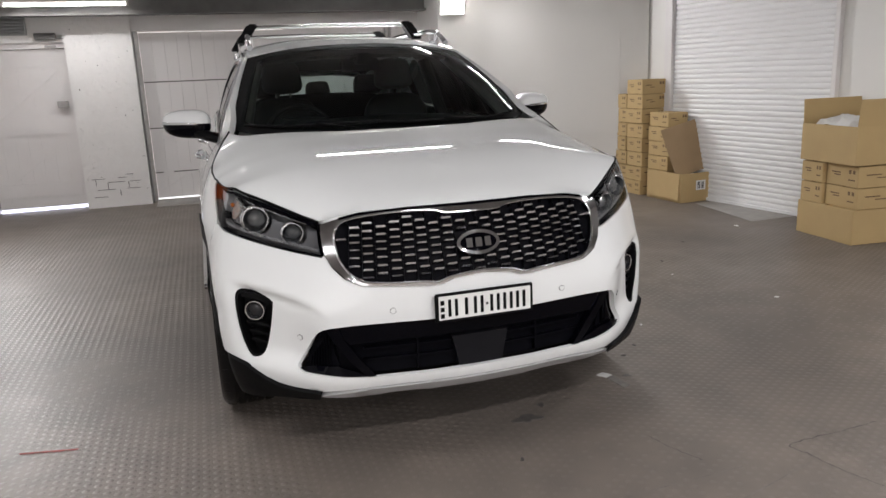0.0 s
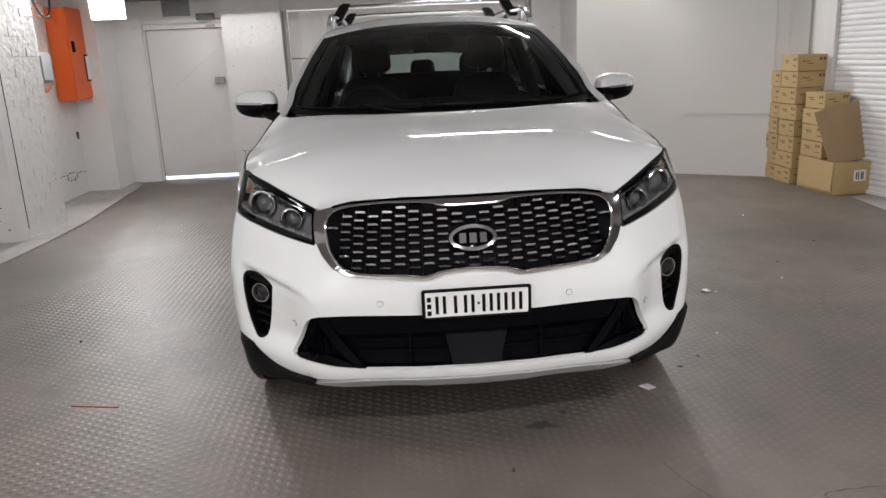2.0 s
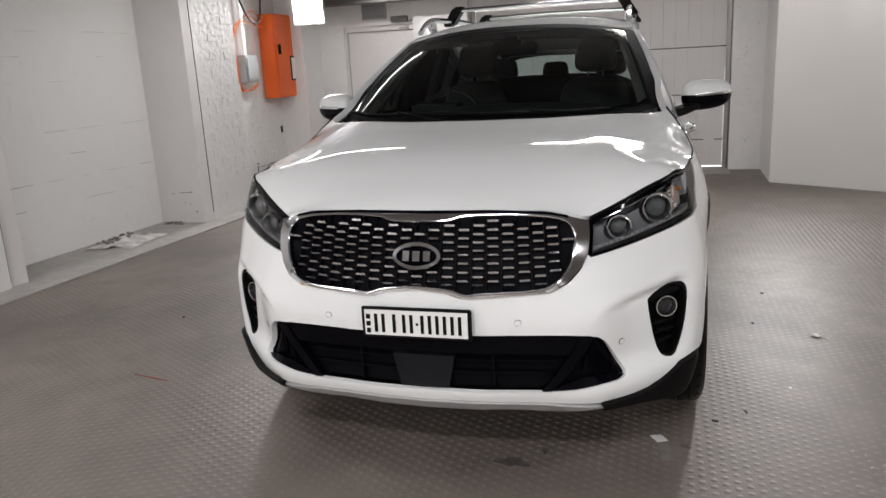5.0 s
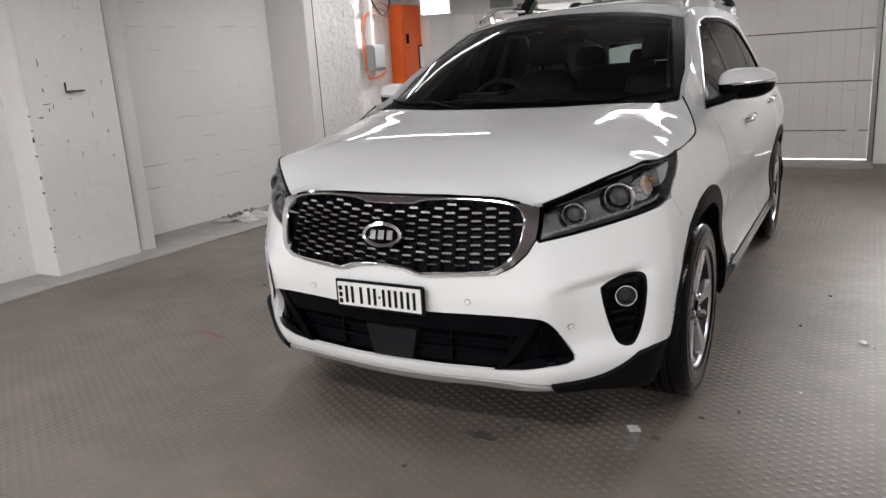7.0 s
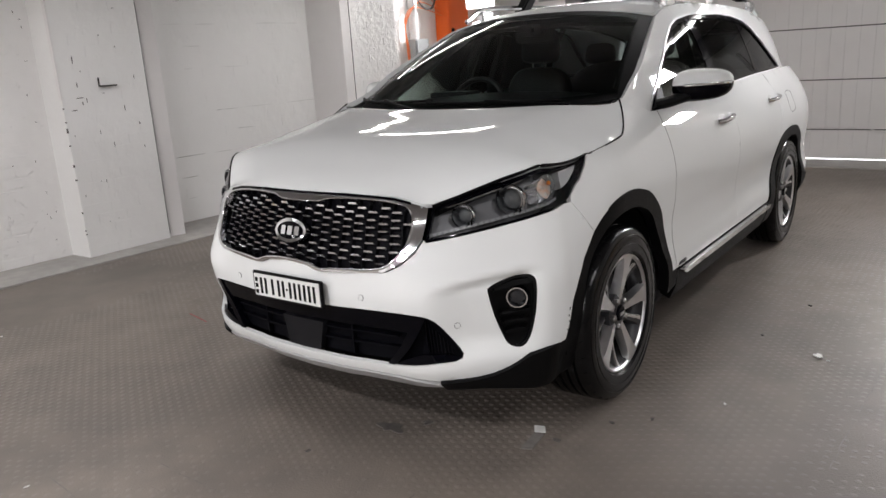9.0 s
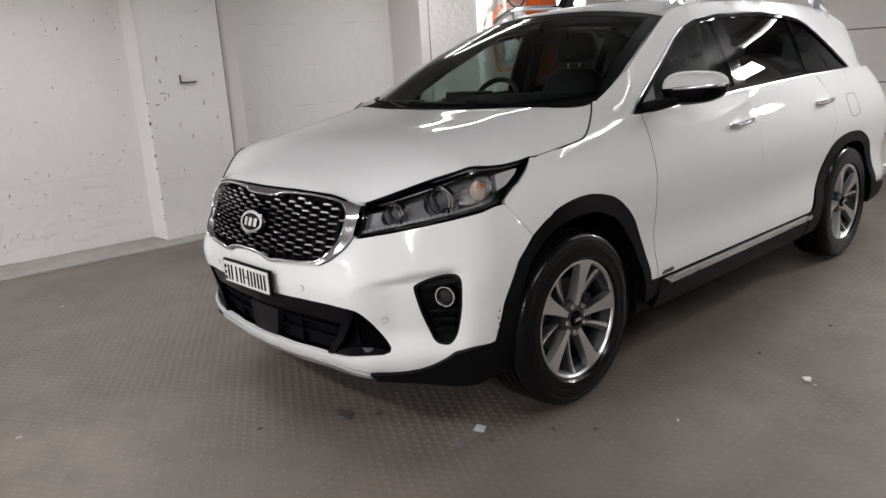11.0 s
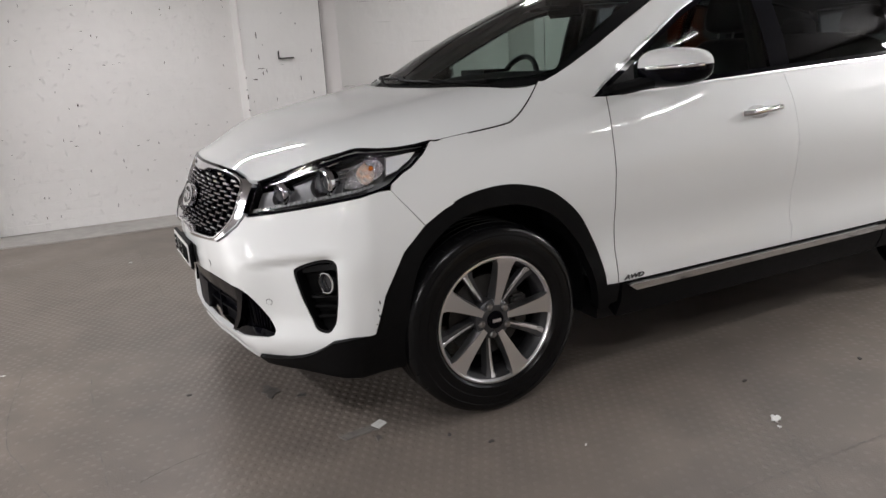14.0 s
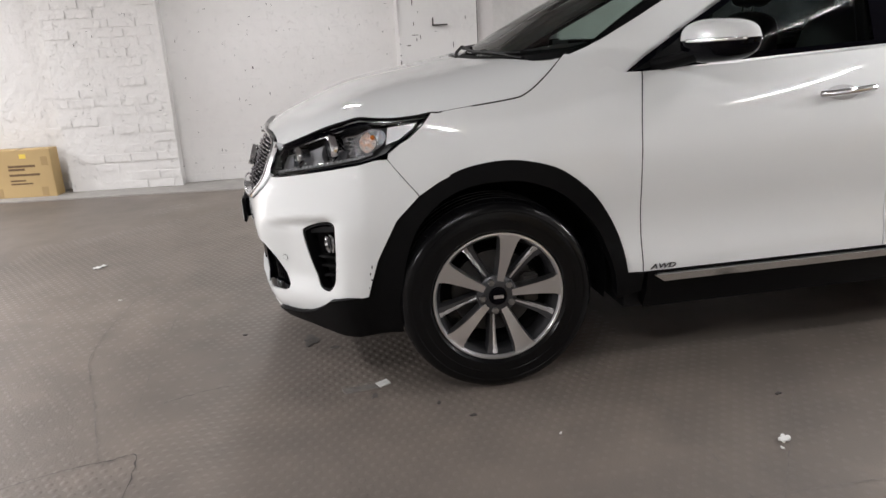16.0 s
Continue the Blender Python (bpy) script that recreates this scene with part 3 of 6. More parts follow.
# skid strip
panel("skid_plate", mirrored([(0, .303), (.2, .303), (.416, .301), (.60, .285), (.63, .276), (.50, .264), (.40, .261), (.365, .268), (.23, .268), (.195, .261), (0, .261)]), nose, material("silver_skid_paint", (.52, .52, .52), .35, metal=.3), car, "satin silver skid plate under the bumper", lift=.006, step=.03)
panel("under_lip", mirrored([(0, .255), (.3, .255), (.62, .275), (.70, .25), (.5, .20), (0, .2)]), nose, BLACK_PLASTIC, car, lift=-.02, step=.05)

# upper grille
grille = panel("grille", mirrored(GRILLE_OUT), nose, GRILLE_DARK, car, "black grille with chrome tabs and chrome surround", lift=-.035, step=.05, depth=.005)
panel("grille_surround", mirrored(GRILLE_OUT), nose, CHROME, grille, "chrome grille surround", holes=[mirrored(GRILLE_IN)], lift=.010, step=.022, depth=.045)
panel("top_edge", mirrored([(0, .9385), (.242, .9385), (.44, .929), (.515, .916), (.515, .909), (.44, .9215), (.242, .931), (0, .931)]), nose, BLACK_GLOSS, grille, "black edge strip", lift=.012, step=.03, depth=.02)
bead = []
for p in mirrored(GRILLE_IN):
    q, e = Vector(nose(*p)), .01
    n = (Vector(nose(p[0] + e, p[1])) - Vector(nose(p[0] - e, p[1]))).cross(Vector(nose(p[0], p[1] + e)) - Vector(nose(p[0], p[1] - e))).normalized()
    bead.append(q + n * .010)
part("inner_bead", sweep(rounded([tuple(p) for p in bead], 3), .0042, 8, closed=True), CHROME, grille, smooth=True)
tab = None
for c in range(-10, 11):
    for r in range(9):
        u, z = c * .0505, .725 + r * .0255 + (.0127 if c % 2 else 0)
        if not all(inside(u + a, z + b, mirrored(GRILLE_IN)) for a in (-.018, .018) for b in (-.008, .008)) or (u / .085) ** 2 + ((z - .808) / .045) ** 2 < 1:
            continue
        q, e = Vector(nose(u, z)), .01
        du, dv = Vector(nose(u + e, z)) - Vector(nose(u - e, z)), Vector(nose(u, z + e)) - Vector(nose(u, z - e))
        n = du.cross(dv).normalized()
        n = -n if n.y > 0 else n
        du.normalize()
        m = Matrix((du, n.cross(du) * -1, n)).transposed().to_4x4()
        m.translation = q - n * .008
        if tab is None:
            bm = bmesh.new()
            rim_pts = ((-.0210, .0008), (-.0170, -.0042), (.0170, -.0042), (.0210, .0008), (.0165, .0040), (-.0165, .0040))
            low = [bm.verts.new((x, y, -.010)) for x, y in rim_pts]
            top = [bm.verts.new((x * .88, y * .72 - .0006, .002 - (y + .004) * .55)) for x, y in rim_pts]
            bm.faces.new(top)
            for i in range(6):
                bm.faces.new((low[i], low[(i + 1) % 6], top[(i + 1) % 6], top[i]))
            tab = part("grille_tab", bm, TAB_METAL, grille)
            tab.matrix_basis = m
        else:
            o = new("grille_tab", tab.data)
            o.parent, o.matrix_basis = grille, m
# dark cell walls between the tabs
for c in range(-10, 10):
    u = (c + .5) * .0505
    zs = [z * .004 for z in range(170, 240) if inside(u, z * .004, mirrored(GRILLE_IN))]
    if zs:
        panel("cell_wall", [(u - .002, zs[0]), (u + .002, zs[0]), (u + .002, zs[-1]), (u - .002, zs[-1])], nose, GRILLE_DARK, grille, lift=-.016, step=.04, depth=.02)


def oval(cu, cz, a, b, n=36):
    return [(cu + a * math.cos(2 * math.pi * i / n), cz + b * math.sin(2 * math.pi * i / n)) for i in range(n)]


emblem = panel("emblem", oval(0, .808, .078, .039), nose, BLACK_GLOSS, car, "oval chrome-rimmed badge with plain bars", lift=.012, step=.03, depth=.04)
panel("rim", oval(0, .808, .082, .043), nose, CHROME, emblem, holes=[oval(0, .808, .070, .032)], lift=.016, step=.02, depth=.02)
for x in (-.036, 0, .036):
    panel("bar", [(x - .011, .792), (x + .011, .792), (x + .011, .824), (x - .011, .824)], nose, CHROME, emblem, lift=.0165, step=.03, depth=.006)

# number plate
plate = part("number_plate", box((-.186, -.926, .547), (.186, -.914, .652), bevel=.004), BLACK_PLASTIC, car, "white number plate in a black frame with plain bars")
part("plate_face", box((-.174, -.929, .557), (.174, -.922, .643)), PLATE_WHITE, plate)
for i, x in enumerate((-.122, -.072, -.026, .036, .086, .136)):
    for dx in ((0,) if i == 1 else (-.0125, .0125)):
        part("bar", box((x + dx - .0055, -.931, .568), (x + dx + .0055, -.9285, .63)), INK, plate)
part("dot", box((.002, -.931, .595), (.010, -.9285, .603)), INK, plate)
for k in range(3):
    part("bar", box((-.168, -.931, .564 + k * .024), (-.154, -.9285, .58 + k * .024)), INK, plate)
part("plate_bracket", box((-.12, -.915, .56), (.12, -.86, .64)), BLACK_PLASTIC, plate)

# parking sensors
for u, z in ((-.327, .600), (.327, .600), (-.668, .506), (.668, .506)):
    sensor = panel("parking_sensor", oval(u, z, .0098, .0098, 20), nose, PAINT, car, "small round parking sensor", lift=.002, step=.02, depth=.006)
    panel("ring", oval(u, z, .0110, .0110, 20), nose, INK, sensor, holes=[oval(u, z, .0096, .0096, 20)], lift=.0015, step=.02, depth=.003)


# fog lamp pockets
EYE = material("projector_glass", (.12, .125, .13), .05, coat=1, spec=.9)
def fog_pocket(mirror):
    p = panel("fog_lamp_bezel", FOG, nose, BLACK_PLASTIC, car, "black fog lamp bezel with three fins", lift=-.055, step=.03, depth=.002, mirror=mirror)
    panel("bezel_rim", FOG, nose, BLACK_PLASTIC, p, holes=[[(.862 + (a - .862) * .88, .53 + (b - .53) * .93) for a, b in FOG]], lift=-.004, step=.02, depth=.05, mirror=mirror)
    for k, z in enumerate((.520, .485, .450)):
        a, b = .82 + k * .008, .915 - k * .006
        panel("fin", [(a, z), (b, z + .008), (b, z + .017), (a, z + .008)], nose, BLACK_PLASTIC, p, lift=-.02, step=.03, depth=.03, mirror=mirror)
    panel("brow", [(.80, .612), (.925, .632), (.928, .650), (.86, .645), (.80, .628)], nose, BLACK_PLASTIC, p, lift=-.015, step=.03, depth=.035, mirror=mirror)
    q, sign = Vector(nose(.872, .577)), -1 if mirror else 1
    way = Vector((sign * .42, -1, 0)).normalized()
    at = Matrix.Translation((sign * q.x - way.x * .026, q.y - way.y * .026, q.z)) @ way.to_track_quat("-X", "Z").to_matrix().to_4x4()
    lamp = part("fog_lamp", lathe([(.040, .020), (.040, -.004), (.037, -.008), (.033, -.008), (.031, .0), (.029, .012)], 32), CHROME, p, "round chrome-ringed fog lamp", smooth=True)
    dish = [(.030 * math.sin(a), .012 - .012 * math.cos(a)) for a in [math.pi / 2 - i * math.pi / 16 for i in range(8)]]
    part("lens", lathe(dish + [(.0005, .0)], 28), material("fog_lens", (.02, .02, .022), .05, spec=.4), lamp, "dark domed lens", smooth=True)
    lamp.matrix_basis = at


both(fog_pocket)

# headlamps
LAMP = LAMP_LOW + LAMP_TOP
LAMP_DEEP = material("lamp_deep_grey", (.14, .14, .145), .35)
LAMP_BACK = material("lamp_housing_grey", (.13, .13, .135), .36, metal=.2)
LAMP_BOWL = material("lamp_reflector", (.78, .79, .81), .10, metal=1.0)
LAMP_SIDE = material("frosted_lamp_side", (.70, .70, .70), .45, metal=.3)
# silver facets with the bulb's amber reflections coloured in as spots
AMBER_GLINT = material("silver_facets_amber_glints", (.56, .53, .50), .3, metal=.7, vary=.62, scale=60, dark=(.74, .32, .11), bump=.008, bump_scale=75)
LAMP_FACET = material("faceted_reflector", (.55, .55, .56), .2, metal=1.0, bump=.012, bump_scale=75)
CELL = material("running_light_cell", (.26, .26, .265), .35, metal=.2)
STRIP = material("frosted_strip", (.22, .22, .23), .25, vary=.5, scale=220, dark=(.16, .16, .17))


def headlamp(mirror):
    sign = -1 if mirror else 1
    lamp = panel("headlight", LAMP, nose, LAMP_DEEP, car, "swept-back headlight with clear lens and two projectors", lift=-.085, step=.03, depth=.002, mirror=mirror)
    panel("lens", LAMP, nose, LENS, lamp, "clear lens", lift=.002, step=.03, depth=.001, mirror=mirror)
    panel("housing_rim", LAMP, nose, BLACK_GLOSS, lamp, lift=-.003, step=.03, depth=.085, mirror=mirror,
          holes=[inset(LAMP, .006)])
    panel("brow", [(.615, .905), (.69, .925), (.782, .950), (.868, .975), (.955, .996), (1.02, 1.008), (1.125, 1.004), (1.19, 1.002), (1.29, 1.008), (1.25, 1.003), (1.15, .993), (1.03, .998), (.94, .979), (.85, .955), (.70, .916), (.62, .898)], nose, BLACK_GLOSS, lamp, lift=-.012, step=.03, depth=.045, mirror=mirror)
    panel("brow_edge", [(.66, .907), (.70, .9165), (.85, .955), (.94, .979), (.94, .976), (.85, .951), (.70, .913), (.66, .904)], nose, LAMP_BOWL, lamp, lift=-.013, step=.03, depth=.004, mirror=mirror)
    panel("running_light", [(.586, .809), (.70, .829), (.827, .850), (.949, .871), (1.04, .886), (1.10, .898), (1.10, .906), (1.04, .896), (.949, .882), (.827, .862), (.70, .841), (.588, .821)], nose, STRIP, lamp, "frosted running light strip", lift=-.018, step=.03, depth=.025, mirror=mirror)
    for k in range(22):
        u = .60 + k * .0212
        z = .8135 + (u - .60) * .1705
        panel("light_cell", [(u, z), (u + .012, z + .0021), (u + .012, z + .0095), (u, z + .0074)], nose, CELL, lamp, lift=-.014, step=.04, depth=.004, mirror=mirror)
    for k in range(4):
        u, z = .932 + k * .004, .912 + k * .0135
        panel("chrome_fin", [(u, z), (u + .055, z + .009), (u + .055, z + .0125), (u, z + .0035)], nose, LAMP_BOWL, lamp, lift=-.026, step=.04, depth=.016, mirror=mirror)
    panel("inner_trim", [(.584, .818), (.80, .853), (.95, .880), (.962, .93), (.945, .957), (.85, .93), (.70, .895), (.602, .884)], nose, LAMP_BACK, lamp, lift=-.036, step=.03, depth=.02, mirror=mirror,
          holes=[oval(.705, .868, .043, .035, 24), oval(.875, .909, .053, .046, 24)])
    sig = panel("turn_signal", rounded([(.965, .898), (1.06, .903), (1.12, .925), (1.15, .955), (1.13, .985), (1.06, .985), (.99, .965), (.955, .93)], 3), nose, LAMP_FACET, lamp, "faceted silver turn signal reflector", lift=-.042, step=.012, depth=.02, mirror=mirror)
    # oval carrying the painted amber reflections of the bulb
    panel("amber_glint_oval", oval(1.060, .943, .052, .033, 24), nose, AMBER_GLINT, sig, "silver reflector with the bulb's amber reflections in its colour", lift=-.039, step=.012, depth=.004, mirror=mirror)
    for u, z, r in ((1.07, .948, .008),):
        bm = bmesh.new()
        bmesh.ops.create_uvsphere(bm, u_segments=14, v_segments=10, radius=r)
        q = Vector(nose(u, z))
        part("amber_bulb", bm, AMBER, sig, "amber bulb", smooth=True).matrix_basis = pose((q.x - .028) * sign, q.y + .028, z, 0, 0, 0)
    panel("corner_reflector", [(1.15, .93), (1.195, .945), (1.245, .978), (1.262, .998), (1.16, .985)], nose, LAMP_SIDE, lamp, lift=-.024, step=.03, depth=.03, mirror=mirror)
    for u, z, r in ((.705, .868, .043), (.875, .909, .053)):
        q = Vector(nose(u, z))
        prof = [(r, .0), (r * 1.0, -.014), (r * .93, -.018), (r * .90, -.012), (r * .86, -.012), (r * .84, -.020), (r * .78, -.022), (r * .74, .006), (r * .70, .028)]
        bowl = part("projector", lathe(prof, 36), LAMP_BOWL, lamp, "round chrome projector", smooth=True)
        ball = [(r * .70 * math.cos(a), .022 - r * .6 * math.sin(a)) for a in [i * math.pi / 16 for i in range(9)]]
        part("projector_lens", lathe(ball[:-1] + [(.0004, ball[-1][1])], 32), EYE, bowl, smooth=True)
        way = Vector((sign * .22, -1, -.02)).normalized()
        bowl.matrix_basis = Matrix.Translation((q.x * sign + way.x * -.032, q.y + .032, q.z)) @ way.to_track_quat("-X", "Z").to_matrix().to_4x4()


both(headlamp)

# bonnet
HOOD = [(0, -.790), (.226, -.776), (.405, -.748), (.468, -.738), (.512, -.733)]
side_line = []
for a, b in zip(SEAM, SEAM[1:]):
    d = Vector((b[0] - a[0], b[1] - a[1])).normalized()
    side_line.append((a[0] - d.y * .006, a[1] + d.x * .006))
HOOD += rounded(side_line, 3, False) + [(.802, .262), (.778, .288), (.70, .215), (.58, .150), (.3, .075), (0, .058)]
panel("bonnet", mirrored(HOOD), hood, PAINT, car, "white painted bonnet", step=.028)
# black bead along the seam, standing for the shade in the bonnet gap
for sx in (1, -1):
    gap_shade = [(sx * (p[0] - .0028), p[1], p[2] - .0026) for p in SEAM]
    part("bonnet_gap_shade", sweep(rounded(gap_shade, 3, False), .0044, 6), INK, car, "black bead for the shade in the bonnet gap")
panel("cowl", mirrored([(0, .064), (.3, .081), (.58, .156), (.70, .221), (.775, .292), (.76, .42), (.60, .30), (.3, .22), (0, .20)]), lambda x, y: (x, y, hood(x, y)[2] - .012 - .05 * blend(0, .1, y - (.06 + .35 * abs(x) ** 2.4))), BLACK_PLASTIC, car, "black cowl under the windscreen", step=.04)

# sides
GAP = rounded([(2.0875, 1.1085), (2.066, 1.02), (2.052, .93), (2.0475, .82), (2.048, .7), (2.0525, .577), (2.0575, .401)], 4, False)
FENDER = [(1.2555, .7535), (1.155, .879), (1.160, .897), (1.205, .928), (1.237, .944), (1.284, .983), (1.319, 1.024), (1.345, 1.023), (1.468, 1.037), (1.60, 1.050), (1.65, 1.062), (1.701, 1.091), (1.76, 1.135), (1.818, 1.183), (1.90, 1.175), (2.0, 1.112), *[(a - .0022, b) for a, b in GAP],
          (1.995, .405), (1.967, .545), (1.885, .69), (1.765, .797), (1.65, .838), (1.56, .851), (1.42, .838), (1.324, .795)]
DOOR = [*[(a + .0022, b) for a, b in GAP], (3.0325, .401), (3.036, .55), (3.0405, .69), (3.047, .82), (3.0575, .95), (3.068, 1.05), (3.0775, 1.135), (2.6, 1.120)]
REAR_DOOR = [(3.080, 1.136), (3.0705, 1.05), (3.060, .95), (3.0495, .82), (3.043, .69), (3.0385, .55), (3.035, .401), (3.70, .401), (3.80, .545), (3.90, .69), (3.985, .80), (4.04, .90), (4.06, 1.0), (4.065, 1.162), (3.6, 1.15)]
QUARTER = [(4.070, 1.163), (4.065, 1.0), (4.045, .90), (3.99, .80), (3.925, .71), (4.02, .765), (4.122, .79), (4.30, .803), (4.48, .79), (4.66, .71), (4.78, .55), (4.86, .40), (5.3, .38), (5.3, 1.10), (5.24, 1.15), (5.15, 1.172), (4.7, 1.175)]
TAIL = [(5.305, .30), (ARC[-1], .30), (ARC[-1], 1.06), (5.305, 1.10)]
side = shell


def arch_side(s, z):
    """The front cladding, tucked in behind the bumper's corner."""
    x, y, z = shell(s, z)
    k = .012 * (1 - blend(.98, 1.10, s))
    return x + .5 * k - .022 * blend(1.0, 1.06, s) * (1 - blend(1.20, 1.45, s)), y - .8 * k, z


def body_side(mirror):
    panel("front_fender", FENDER, side, PAINT, car, "white painted front wing", step=.028, mirror=mirror)
    door = panel("front_door", DOOR, side, PAINT, car, "white front door", step=.035, mirror=mirror)
    rdoor = panel("rear_door", REAR_DOOR, side, PAINT, car, "white rear door", step=.035, mirror=mirror)
    panel("rear_quarter", QUARTER, side, PAINT, car, "white rear quarter panel", step=.035, mirror=mirror)
    panel("tail", TAIL, side, PAINT, car, "white tailgate and rear bumper", step=.06, mirror=mirror)
    for d, y, z in ((door, 1.335, .992), (rdoor, 2.39, 1.013)):
        sx = -1 if mirror else 1
        x = shell(s_side(y), z)[0]
        grip = sweep([(sx * (x + .004), y - .105, z - .004), (sx * (x + .030), y - .085, z), (sx * (x + .038), y, z + .005), (sx * (x + .030), y + .085, z + .010), (sx * (x + .004), y + .105, z + .010)], .013, 10, flat=1.0)
        part("door_handle", grip, CHROME, d, "chrome door handle", smooth=True)
        # flat grey oval: the shade of the handle's hollow put into its colour
        panel("handle_recess_shade", oval(s_side(y - .02), z - .002, .065, .026, 24), side, material("shadowed_paint_recess", (.5, .5, .5), .4, coat=.5), d, lift=.0015, step=.04, depth=.004, mirror=mirror)
    if not mirror:
        fl = [(4.30, .90), (4.44, .90), (4.46, .93), (4.46, 1.0), (4.44, 1.03), (4.32, 1.03), (4.30, 1.0)]
        panel("fuel_flap", rounded(fl, 3), side, INK, car, lift=.0006, step=.04, depth=.002, holes=[[(4.38 + (a - 4.38) * .965, .965 + (b - .965) * .96) for a, b in rounded(fl, 3)]])
    sx = -1 if mirror else 1
    # the door gap's shade, drawn as a thin black bead
    part("door_gap_shade", sweep([(sx * (p[0] - .0022), p[1], p[2]) for p in [shell(*g) for g in GAP]], .0026, 6), INK, door, "black bead for the shade in the door gap")
    if not mirror:
        for u, z, a, b in ((1.075, .515, .0022, .007), (1.068, .49, .002, .005), (1.071, .468, .003, .004), (1.060, .44, .002, .003)):
            panel("paint_scuff", oval(u, z, a, b, 8), side, INK, front_bumper, "small dark scrape", lift=.0008, step=.02, depth=.001)
    # black cladding
    outer = rounded([(1.053, .402), (1.100, .53), (1.176, .672), (1.262, .758), (1.324, .797), (1.42, .838), (1.54, .853), (1.65, .840), (1.765, .797), (1.885, .69), (1.967, .545), (1.998, .403)], 5, False)
    inner = rounded([(1.96, .31), (1.945, .42), (1.888, .576), (1.772, .705), (1.655, .765), (1.55, .782), (1.43, .772), (1.33, .725), (1.235, .62), (1.182, .45), (1.170, .245)], 5, False)
    clad = [(.60, .297), (.66, .301), (.722, .306), (.785, .317), (.832, .334), (.873, .355), (.915, .382), (.98, .396), (1.03, .401), *outer, (2.06, .398), (2.05, .33), *inner, (.934, .240), (.765, .262), (.62, .266)]
    panel("front_arch_cladding", clad, arch_side, BLACK_PLASTIC, car, "black plastic wheel arch cladding", lift=.006, step=.03, depth=.045, mirror=mirror)
    outer = rounded([(3.735, .40), (3.81, .545), (3.925, .708), (4.02, .766), (4.15, .797), (4.30, .805), (4.48, .785), (4.66, .70), (4.78, .55), (4.86, .40)], 5, False)
    inner = rounded([(4.78, .27), (4.745, .40), (4.69, .53), (4.58, .66), (4.45, .725), (4.30, .742), (4.15, .725), (4.02, .66), (3.91, .53), (3.86, .40), (3.84, .26)], 5, False)
    rear_clad = [(3.69, .398), *outer, (5.2, .36), (5.2, .28), *inner, (3.69, .26)]
    panel("rear_arch_cladding", rear_clad, side, BLACK_PLASTIC, car, "black plastic wheel arch cladding", lift=.006, step=.03, depth=.045, mirror=mirror)
    sill = panel("sill_cladding", [(2.074, .394), (3.686, .394), (3.686, .25), (2.074, .25)], side, BLACK_PLASTIC, car, "black sill cladding", lift=.004, step=.06, depth=.05, mirror=mirror)
    panel("sill_strip", [(2.09, .392), (3.67, .392), (3.67, .368), (2.13, .366)], side, SATIN, sill, "satin chrome sill strip", lift=.026, step=.06, depth=.02, mirror=mirror)
    # cabin side: pillars and roof rail
    frame_line = [(.29, 1.172), (.385, 1.202), (.459, 1.232), (.65, 1.329), (.854, 1.425), (1.084, 1.528), (1.20, 1.556), (1.4, 1.583), (1.7, 1.600), (2.2, 1.606), (2.8, 1.585), (3.3, 1.525), (3.60, 1.452), (3.68, 1.30), (3.70, 1.165), (3.26, 1.160), (2.45, 1.150), (1.65, 1.128), (.57, 1.080), (.455, 1.074), (.40, 1.12)]
    win = [(.472, 1.089), (.575, 1.160), (.767, 1.268), (1.056, 1.420), (1.2, 1.480), (1.337, 1.514), (1.586, 1.541), (2.1, 1.548), (2.39, 1.535), (2.60, 1.508), (2.72, 1.465), (2.90, 1.365), (3.08, 1.265), (3.255, 1.172), (2.78, 1.166), (2.43, 1.164), (1.62, 1.140), (1.1, 1.122), (.73, 1.106)]
    side_frame = panel("cabin_side", frame_line, cabin, PAINT, car, "white pillars and roof edge", holes=[win], step=.04, depth=.03, mirror=mirror)
    trim_in, inner = inset(win, .008), inset(win, .028)
    panel("window_gasket", trim_in, cabin, BLACK_GLOSS, side_frame, "gloss black window frame", holes=[inner], lift=.001, step=.03, depth=.018, mirror=mirror)
    panel("window_trim", win, cabin, TRIM_CHROME, side_frame, "chrome window surround", holes=[trim_in], lift=.006, step=.03, depth=.02, mirror=mirror)
    for nm, y0, y1, g in (("front_door_glass", .3, 1.525, TINT_GLASS), ("rear_door_glass", 1.625, 2.455, PRIVACY_GLASS), ("quarter_glass", 2.485, 3.4, PRIVACY_GLASS)):
        panel(nm, between(inset(win, .018), y0, y1), cabin, g, side_frame, "tinted side glass", lift=-.008, step=.04, depth=.003, mirror=mirror)
    for y0, y1 in ((1.515, 1.64), (2.445, 2.495)):
        k = .03 if y1 - y0 < .1 else 0
        panel("door_pillar", [(y0, 1.13), (y1, 1.135), (y1 + k * 0, 1.545), (y0, 1.545)], cabin, BLACK_GLOSS, side_frame, "gloss black door pillar", lift=-.006, step=.06, depth=.02, mirror=mirror)
    panel("mirror_sail", [(.53, 1.108), (.72, 1.112), (.75, 1.25), (.66, 1.20)], cabin, BLACK_PLASTIC, side_frame, lift=.0, step=.05, depth=.02, mirror=mirror)


both(body_side)

# roof, glass, pillars inside
ROOF = [(0, 1.035), (.3, 1.045), (.5, 1.075), (.600, 1.105)]
ROOF += [(cabin(y, ROOF_EDGE(y))[0] - .004, y) for y in (1.2, 1.4, 1.7, 2.2, 2.8, 3.3, 3.58)] + [(0, 3.66)]
panel("roof", mirrored(ROOF), roof, PAINT, car, "white roof", step=.06)
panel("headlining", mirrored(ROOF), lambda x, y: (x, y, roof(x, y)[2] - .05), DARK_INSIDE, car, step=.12)
